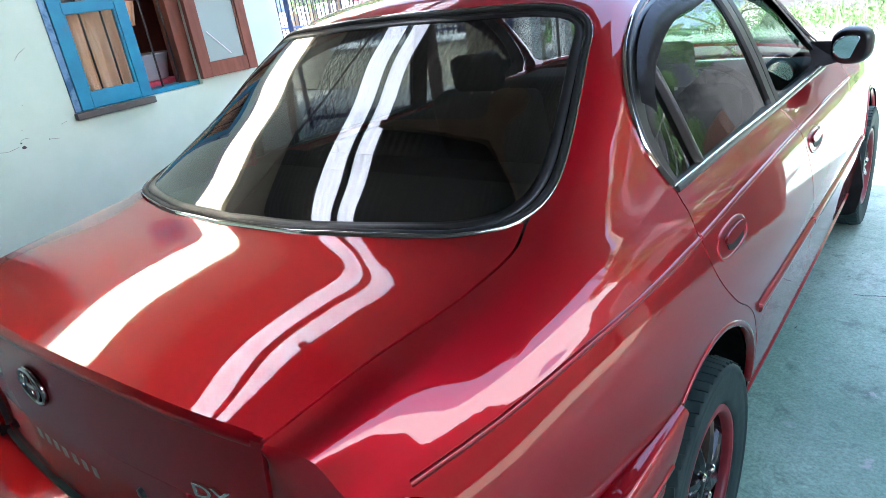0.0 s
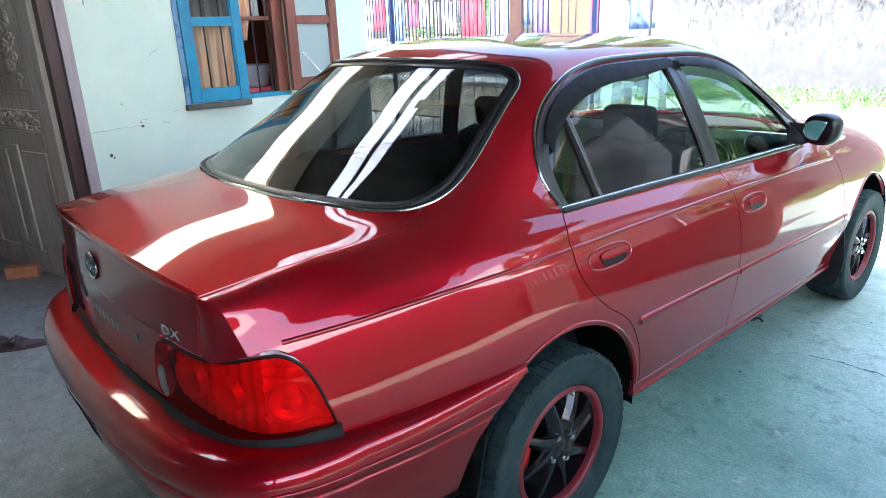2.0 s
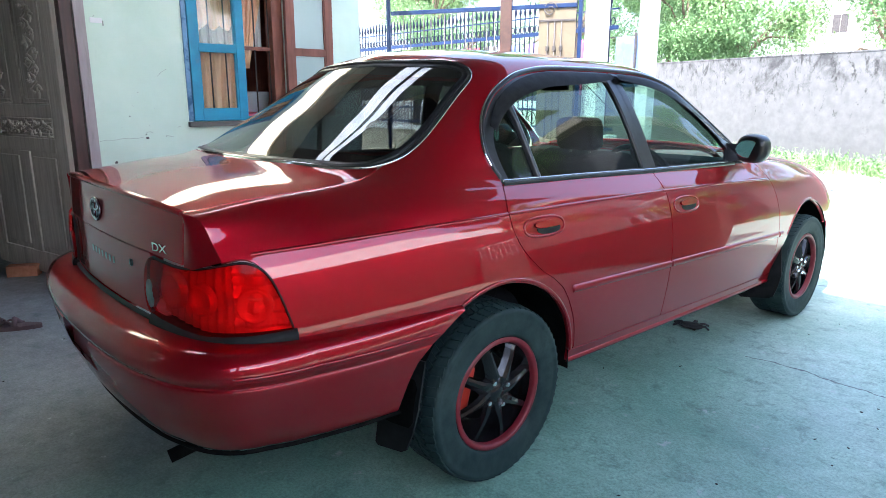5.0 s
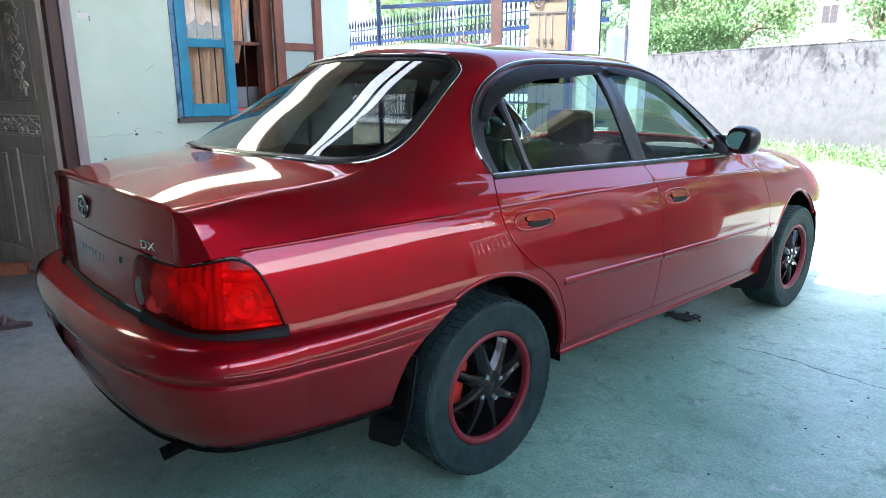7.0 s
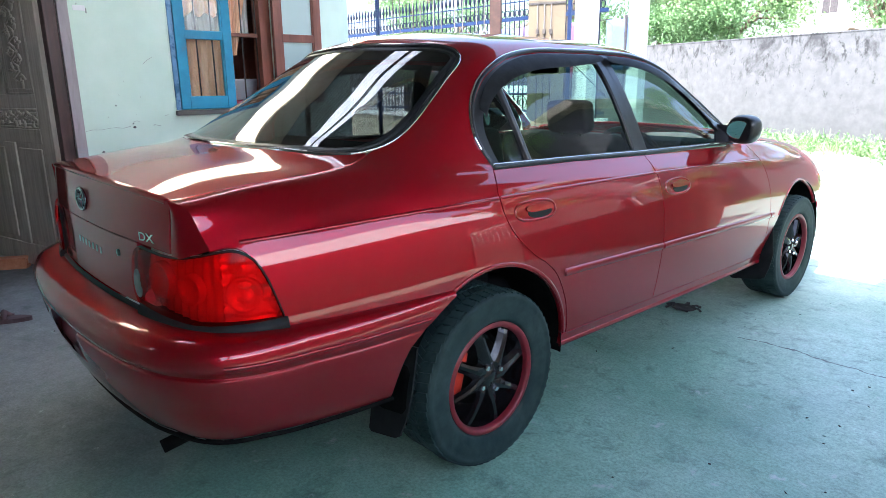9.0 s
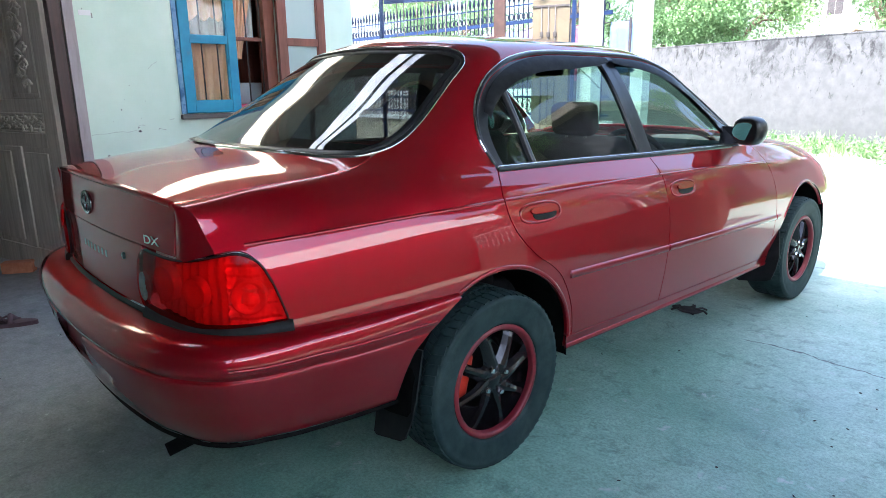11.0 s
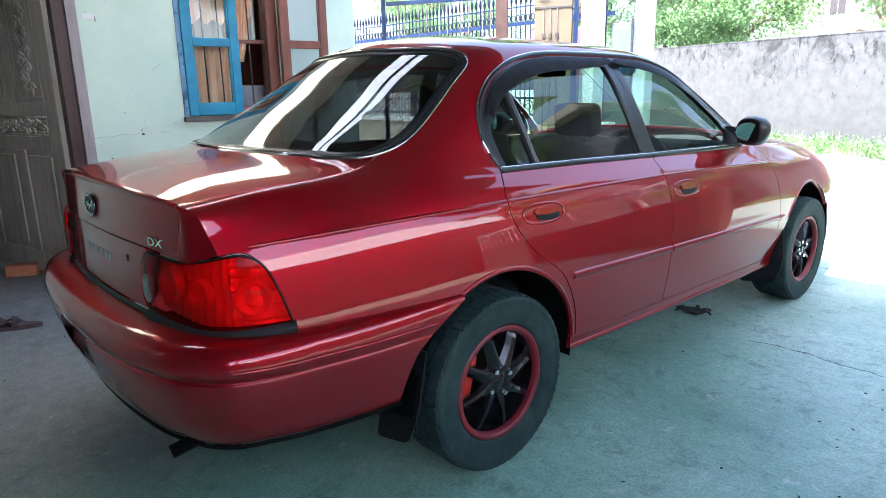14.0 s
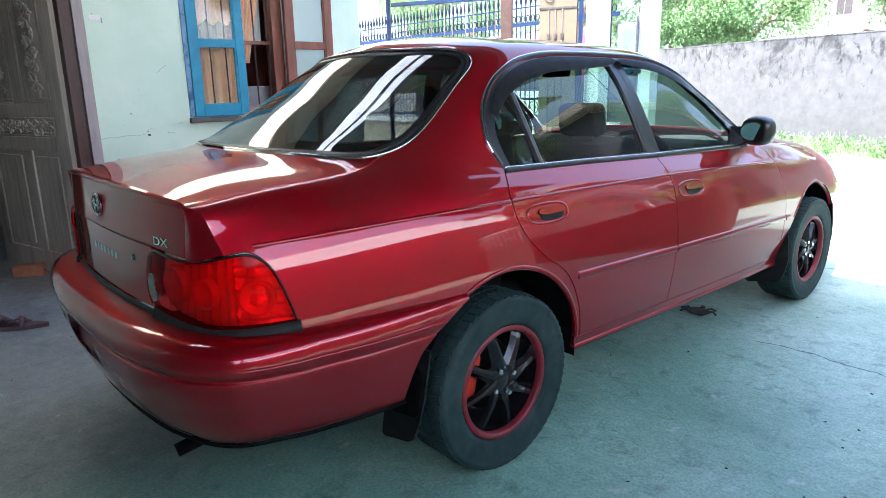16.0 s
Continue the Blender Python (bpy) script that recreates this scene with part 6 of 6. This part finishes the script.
# bright cloths hung along the far side of the fence
CLOTHS = [worn("cloth_" + n, c, tuple(min(1, q * 1.15) for q in c), 12, 0.85) for n, c in (("pink", (.42, .085, .17)), ("white", (.42, .42, .46)), ("lilac", (.24, .17, .33)), ("red", (.34, .05, .07)), ("blue", (.12, .18, .34)))]
rc = random.Random(5)
x = -11.6
while x < -3.6:
    w = rc.uniform(.30, .62)
    bm = bmesh.new()
    z1, z0 = 2.08, rc.uniform(1.25, 1.55)
    rows = []
    for j in range(7):
        rows.append([bm.verts.new((x + w * i / 10, 7.05 + .03 * math.sin(i * 1.9 + x) + .01 * j * math.sin(i), z0 + (z1 - z0) * j / 6)) for i in range(11)])
    for a, b in zip(rows, rows[1:]):
        for i in range(10):
            bm.faces.new((a[i], a[i + 1], b[i + 1], b[i]))
    c = tagged(part("hanging_cloth", bm, rc.choice(CLOTHS), None, "", True), "bright cloth hung on a line behind the fence", "cloth", "cloths behind the fence")
    c.modifiers.new("thickness", "SOLIDIFY").thickness = .004
    x += w + rc.uniform(.04, .16)
bm = bmesh.new()
tube(bm, [(-12, 7.05, 2.08), (-3.3, 7.05, 2.08)], .006, 6)
for px in (-12, -7.6, -3.3):
    tube(bm, [(px, 7.05, 0), (px, 7.05, 2.12)], .02, 8)
tagged(part("clothes_line", bm, IRON), "clothes line on thin posts", "clothes line")

# ---- plants ----


def foliage(name, centres, count, spread, size, mat, label, category, seed, parent=None):
    """Many small leaves scattered in clumps."""
    rnd = random.Random(seed)
    verts, faces = [], []
    for _ in range(count):
        c = rnd.choice(centres)
        d = Vector((rnd.gauss(0, 1), rnd.gauss(0, 1), rnd.gauss(0, 1))).normalized() * (rnd.random() ** .45)
        p = Vector((c[0] + d.x * c[3] * spread, c[1] + d.y * c[3] * spread, c[2] + d.z * c[3] * spread * .8))
        if p.z < .02:
            p.z = .02 + rnd.random() * .1
        q = Euler((rnd.uniform(-1.2, 1.2), rnd.uniform(-1.2, 1.2), rnd.uniform(0, 6.28))).to_matrix()
        l, w = size * rnd.uniform(.6, 1.3), size * rnd.uniform(.18, .32)
        k = len(verts)
        for a, b, h in ((-.5, 0, 0), (0, -1, .1), (.5, 0, -.12), (0, 1, .1)):
            verts.append(p + q @ Vector((a * l, b * w, h * l)))
        faces += [(k, k + 1, k + 2), (k, k + 2, k + 3)]
    me = bpy.data.meshes.new(name)
    me.from_pydata(verts, [], faces)
    me.materials.append(mat)
    ob = new(name, me)
    ob.parent = parent
    return ob


def tree(x, y, height, crown, seed, mat):
    rnd = random.Random(seed)
    t = tagged(empty("tree", Matrix.Translation((x, y, 0))), "leafy green tree standing beside the boundary wall", "tree", "trees round the yard")
    bm = bmesh.new()
    top = Vector((rnd.uniform(-.2, .2), rnd.uniform(-.2, .2), height * .55))
    pts = [Vector((0, 0, 0)).lerp(top, k / 5) + Vector((rnd.uniform(-.05, .05), rnd.uniform(-.05, .05), 0)) for k in range(6)]
    for k, (a, b) in enumerate(zip(pts, pts[1:])):
        tube(bm, [a, b], .13 * (1 - k / 8), 8)
    centres = []
    for k in range(9):
        a = k * 2.4 + rnd.random()
        e = top + Vector((math.cos(a) * crown * rnd.uniform(.3, .8), math.sin(a) * crown * rnd.uniform(.3, .8), rnd.uniform(-.2, .45) * height))
        tube(bm, [top * .85, (top + e) / 2 + Vector((0, 0, .1)), e], .035, 6)
        centres.append((e.x, e.y, e.z, crown * rnd.uniform(.3, .52)))
    part("trunk", bm, BARK, t)
    foliage("crown", centres, int(5200 * crown * (2.2 if height > 8 else 1)), 1.0, .095 if height < 8 else .16, mat, "", "", seed, t)


# the four tallest crowns are added above view to darken the car roof's reflections
for x, y, h, c, s, mat in ((-7.4, 16.0, 5.6, 2.2, 1, LEAF), (-5.9, 15.4, 4.6, 1.7, 2, LEAF2), (-2.5, 16.0, 4.6, 1.5, 3, LEAF), (-1.6, 15.2, 2.9, 1.0, 4, LEAF2), (-.2, 17.5, 3.9, 1.3, 5, LEAF), (-9.8, 14.0, 6.2, 2.4, 6, LEAF), (-13.5, 12.0, 6.0, 2.4, 7, LEAF2), (-10.5, 10.0, 3.2, 1.6, 8, LEAF), (-8.6, 19.4, 10.5, 3.1, 15, LEAF), (-10.8, 21.0, 11.5, 3.2, 18, LEAF), (-13.0, 17.6, 10.0, 3.0, 16, LEAF), (-16.8, 14.0, 9.5, 2.8, 17, LEAF),
                          (3.6, 12.2, 5.8, 2.1, 9, LEAF), (5.0, 9.5, 2.6, 1.0, 12, LEAF), (5.8, 4.9, 5.2, 1.1, 21, LEAF), (7.4, 8.6, 6.2, 1.3, 22, LEAF2), (6.9, 7.6, 2.6, 1.1, 13, LEAF2)):
    tree(x, y, h, c, s, mat)
rg = random.Random(3)


def grass(name, spots, blades, mat):
    """Tufts of thin bending blades."""
    rnd = random.Random(21)
    verts, faces = [], []
    for sx, sy, tall in spots:
        for _ in range(blades):
            x, y, a = sx + rnd.gauss(0, .13), sy + rnd.gauss(0, .13), rnd.uniform(0, 6.28)
            h, w, lean = tall * rnd.uniform(.4, 1.2), rnd.uniform(.006, .016), rnd.uniform(.1, .8)
            k = len(verts)
            for f, q in ((0, 1), (.5, .8), (1, .1)):
                cx, cy, cz = x + math.cos(a) * lean * h * f * f, y + math.sin(a) * lean * h * f * f, -.03 + h * f * (1 - .25 * lean * f)
                verts += [(cx - math.sin(a) * w * q, cy + math.cos(a) * w * q, cz), (cx + math.sin(a) * w * q, cy - math.cos(a) * w * q, cz)]
            faces += [(k, k + 1, k + 3, k + 2), (k + 2, k + 3, k + 5, k + 4)]
    me = bpy.data.meshes.new(name)
    me.from_pydata(verts, [], faces)
    me.materials.append(mat)
    return new(name, me)


spots = [(wx, 11.85 - .255 * (wx + 1.6) - abs(rg.gauss(0, .8)), rg.uniform(.12, .38)) for wx in [rg.uniform(-6.5, 5) for _ in range(130)]]
tagged(grass("weeds", spots, 34, LEAF2), "overgrown pale green weeds along the boundary wall", "weeds", kind="stuff")
bush = [(wx, 11.72 - .255 * (wx + 1.6) - abs(rg.gauss(0, .75)), rg.uniform(.02, .16), rg.uniform(.10, .30)) for wx in [rg.uniform(-6.5, 5) for _ in range(150)]]
tagged(foliage("shrubs", bush, 9000, 1.0, .075, LEAF, "", "", 31), "low leafy green plants growing along the boundary wall", "plants", kind="stuff")
hedge = [(hx, 12.9 - .255 * (hx + 1.6) + rg.uniform(0, .8), rg.uniform(.9, 2.9), .5) for hx in [rg.uniform(-9.0, -5.0) for _ in range(50)]]
tagged(foliage("hedge", hedge, 16000, 1.0, .095, LEAF, "", "", 12), "leafy green hedge behind the boundary wall", "hedge", kind="stuff")


def far_house(x, y, w, d, h, label, mat=WHITE):
    hs = tagged(empty("house", Matrix.Translation((x, y, 0))), label, "house")
    part("house_wall", block((-w / 2, 0, 0), (w / 2, d, h)), mat, hs)
    part("house_roof", block((-w / 2 - .4, -.5, h + .002), (w / 2 + .4, d + .4, h + .30), .03), CREAM, hs)
    for st in range(1 if h < 6 else 2):
        for k in range(3):
            xx = -w / 2 + w * (k + .5) / 3
            z = 1.2 + st * 3.0
            wn = empty("house_window", Matrix.Translation((xx, -.02, z)))
            wn.parent = hs
            part("window_frame", block((-.40, -.05, 0), (.40, .02, .95), .01), WHITE, wn)
            for j in range(2):
                part("window_pane", block((-.34 + j * .35, -.07, .06), (-.01 + j * .35, -.052, .89)), IRON, wn)


# the slate house is added out of view to darken the side windows' reflections
far_house(8.6, 10.0, 5.6, 9.0, 5.6, "unseen slate grey house added to darken window reflections", SLATE)
far_house(-6.6, 34, 9, 7, 6.4, "pale two-storey house beyond the trees")
far_house(7.0, 36, 10, 7, 6.6, "pale two-storey house beyond the boundary wall")

def reflected_shed():
    """An unseen, added building; its pale roof makes the bright band on the flank."""
    sh = tagged(empty("shed"), "unseen added shed with a pale roof for the flank's bright reflection", "shed")
    part("shed_wall", block((6.9, -6.0, 0), (13.9, 9.3, 2.29)), DARK_BOARDS, sh)
    bm = bmesh.new()
    vs = [bm.verts.new(q) for q in ((6.62, -6.2, 2.30), (6.62, 9.4, 2.30), (10.4, 9.4, 5.0), (10.4, -6.2, 5.0), (14.2, 9.4, 2.30), (14.2, -6.2, 2.30))]
    for f in ((0, 1, 2, 3), (3, 2, 4, 5), (0, 3, 5), (1, 4, 2), (0, 5, 4, 1)):
        bm.faces.new([vs[k] for k in f])
    part("shed_roof", bm, METAL_ROOF, sh, "pale green roof that brightens the flank's reflection")


reflected_shed()

# ---- small things on the floor ----
def hollow_brick(m):
    b = tagged(empty("brick", m), "orange hollow clay brick holding the door", "brick")
    bm = bmesh.new()
    L, W, Hh, t = .19, .085, .075, .012
    for lo, hi in (((0, 0, 0), (L, W, t)), ((0, 0, Hh - t), (L, W, Hh)), ((0, 0, t), (L, t, Hh - t)), ((0, W - t, t), (L, W, Hh - t)), ((0, W / 2 - t / 2, t), (L, W / 2 + t / 2, Hh - t))):
        box(bm, lo, hi)
    part("brick_shell", bm, BRICK, b)


hollow_brick(pose(-3.085, -.800, 0, 0, 0, 62))


def sandal(m, label):
    s = tagged(empty("sandal", m), label, "sandal")
    bm = bmesh.new()
    sole = [(.045 * math.sin(a) * (1 + .25 * math.cos(a)), .13 * math.cos(a)) for a in np.linspace(0, 6.28, 29)[:-1]]
    lo = [bm.verts.new((x, y, 0)) for x, y in sole]
    hi = [bm.verts.new((x, y, .022)) for x, y in sole]
    bm.faces.new(lo[::-1]); bm.faces.new(hi)
    for k in range(len(lo)):
        bm.faces.new((lo[k], lo[(k + 1) % len(lo)], hi[(k + 1) % len(lo)], hi[k]))
    part("sole", bm, SANDAL, s)
    bm = bmesh.new()
    for sg in (-1, 1):
        tube(bm, [(0, .07, .024), (sg * .02, .03, .045), (sg * .042, -.03, .022)], .006, 6)
    tube(bm, [(-.04, -.01, .02), (0, .0, .055), (.04, -.01, .02)], .014, 8)
    part("strap", bm, SANDAL, s, "", True)


sandal(pose(-1.86, -.94, 0.0, 0, 0, 150), "worn purple-brown rubber sandal on the concrete")
sandal(pose(-1.97, -1.02, 0.0, 0, 0, 120), "worn purple-brown rubber sandal on the concrete")
bm = bmesh.new()
rd = random.Random(9)
for k in range(7):
    a = rd.uniform(0, 6.28)
    tube(bm, [(.53 + rd.uniform(-.05, .05), 1.80 + rd.uniform(-.05, .05), .012), (.53 + .07 * math.cos(a), 1.80 + .07 * math.sin(a), .022), (.53 + rd.uniform(.06, .12) * math.cos(a), 1.80 + rd.uniform(.06, .11) * math.sin(a), .006)], .006, 5)
bmesh.ops.create_icosphere(bm, subdivisions=2, radius=.07, matrix=Matrix.Translation((.52, 1.81, .012)) @ Matrix.Diagonal((1, .8, .13, 1)))
tagged(part("rag", bm, DEBRIS), "dark crumpled rag lying under the car", "rag")
for k in range(26):
    bm = bmesh.new()
    x, y, r = rd.uniform(.7, 2.6), rd.uniform(.2, 3.4), rd.uniform(.002, .006)
    bmesh.ops.create_icosphere(bm, subdivisions=1, radius=r, matrix=Matrix.Translation((x, y, r * .3)) @ Matrix.Diagonal((1.3, 1, .5, 1)))
    tagged(part("pebble", bm, DEBRIS if k % 3 else CONCRETE), "small grit on the concrete floor", "pebble", "grit on the floor")

# small litter on the floor
rl = random.Random(8)
lv, lf_ = [], []
for _ in range(90):
    x, y = rl.uniform(-1.6, 3.6), rl.uniform(-1.6, 4.2)
    a, l, w = rl.uniform(0, 6.28), rl.uniform(.004, .013), rl.uniform(.0015, .004)
    u, q = Vector((math.cos(a), math.sin(a), 0)), Vector((-math.sin(a), math.cos(a), 0))
    k, o = len(lv), Vector((x, y, .0015))
    lv += [o - u * l, o + q * w, o + u * l + Vector((0, 0, .003)), o - q * w, o + Vector((0, 0, .004))]
    lf_ += [(k, k + 1, k + 4), (k + 1, k + 2, k + 4), (k + 2, k + 3, k + 4), (k + 3, k, k + 4)]
me = bpy.data.meshes.new("floor_litter")
me.from_pydata(lv, [], lf_)
me.materials.append(DEBRIS)
tagged(new("floor_litter", me), "tiny dark bits of litter scattered over the concrete", "litter", kind="stuff")
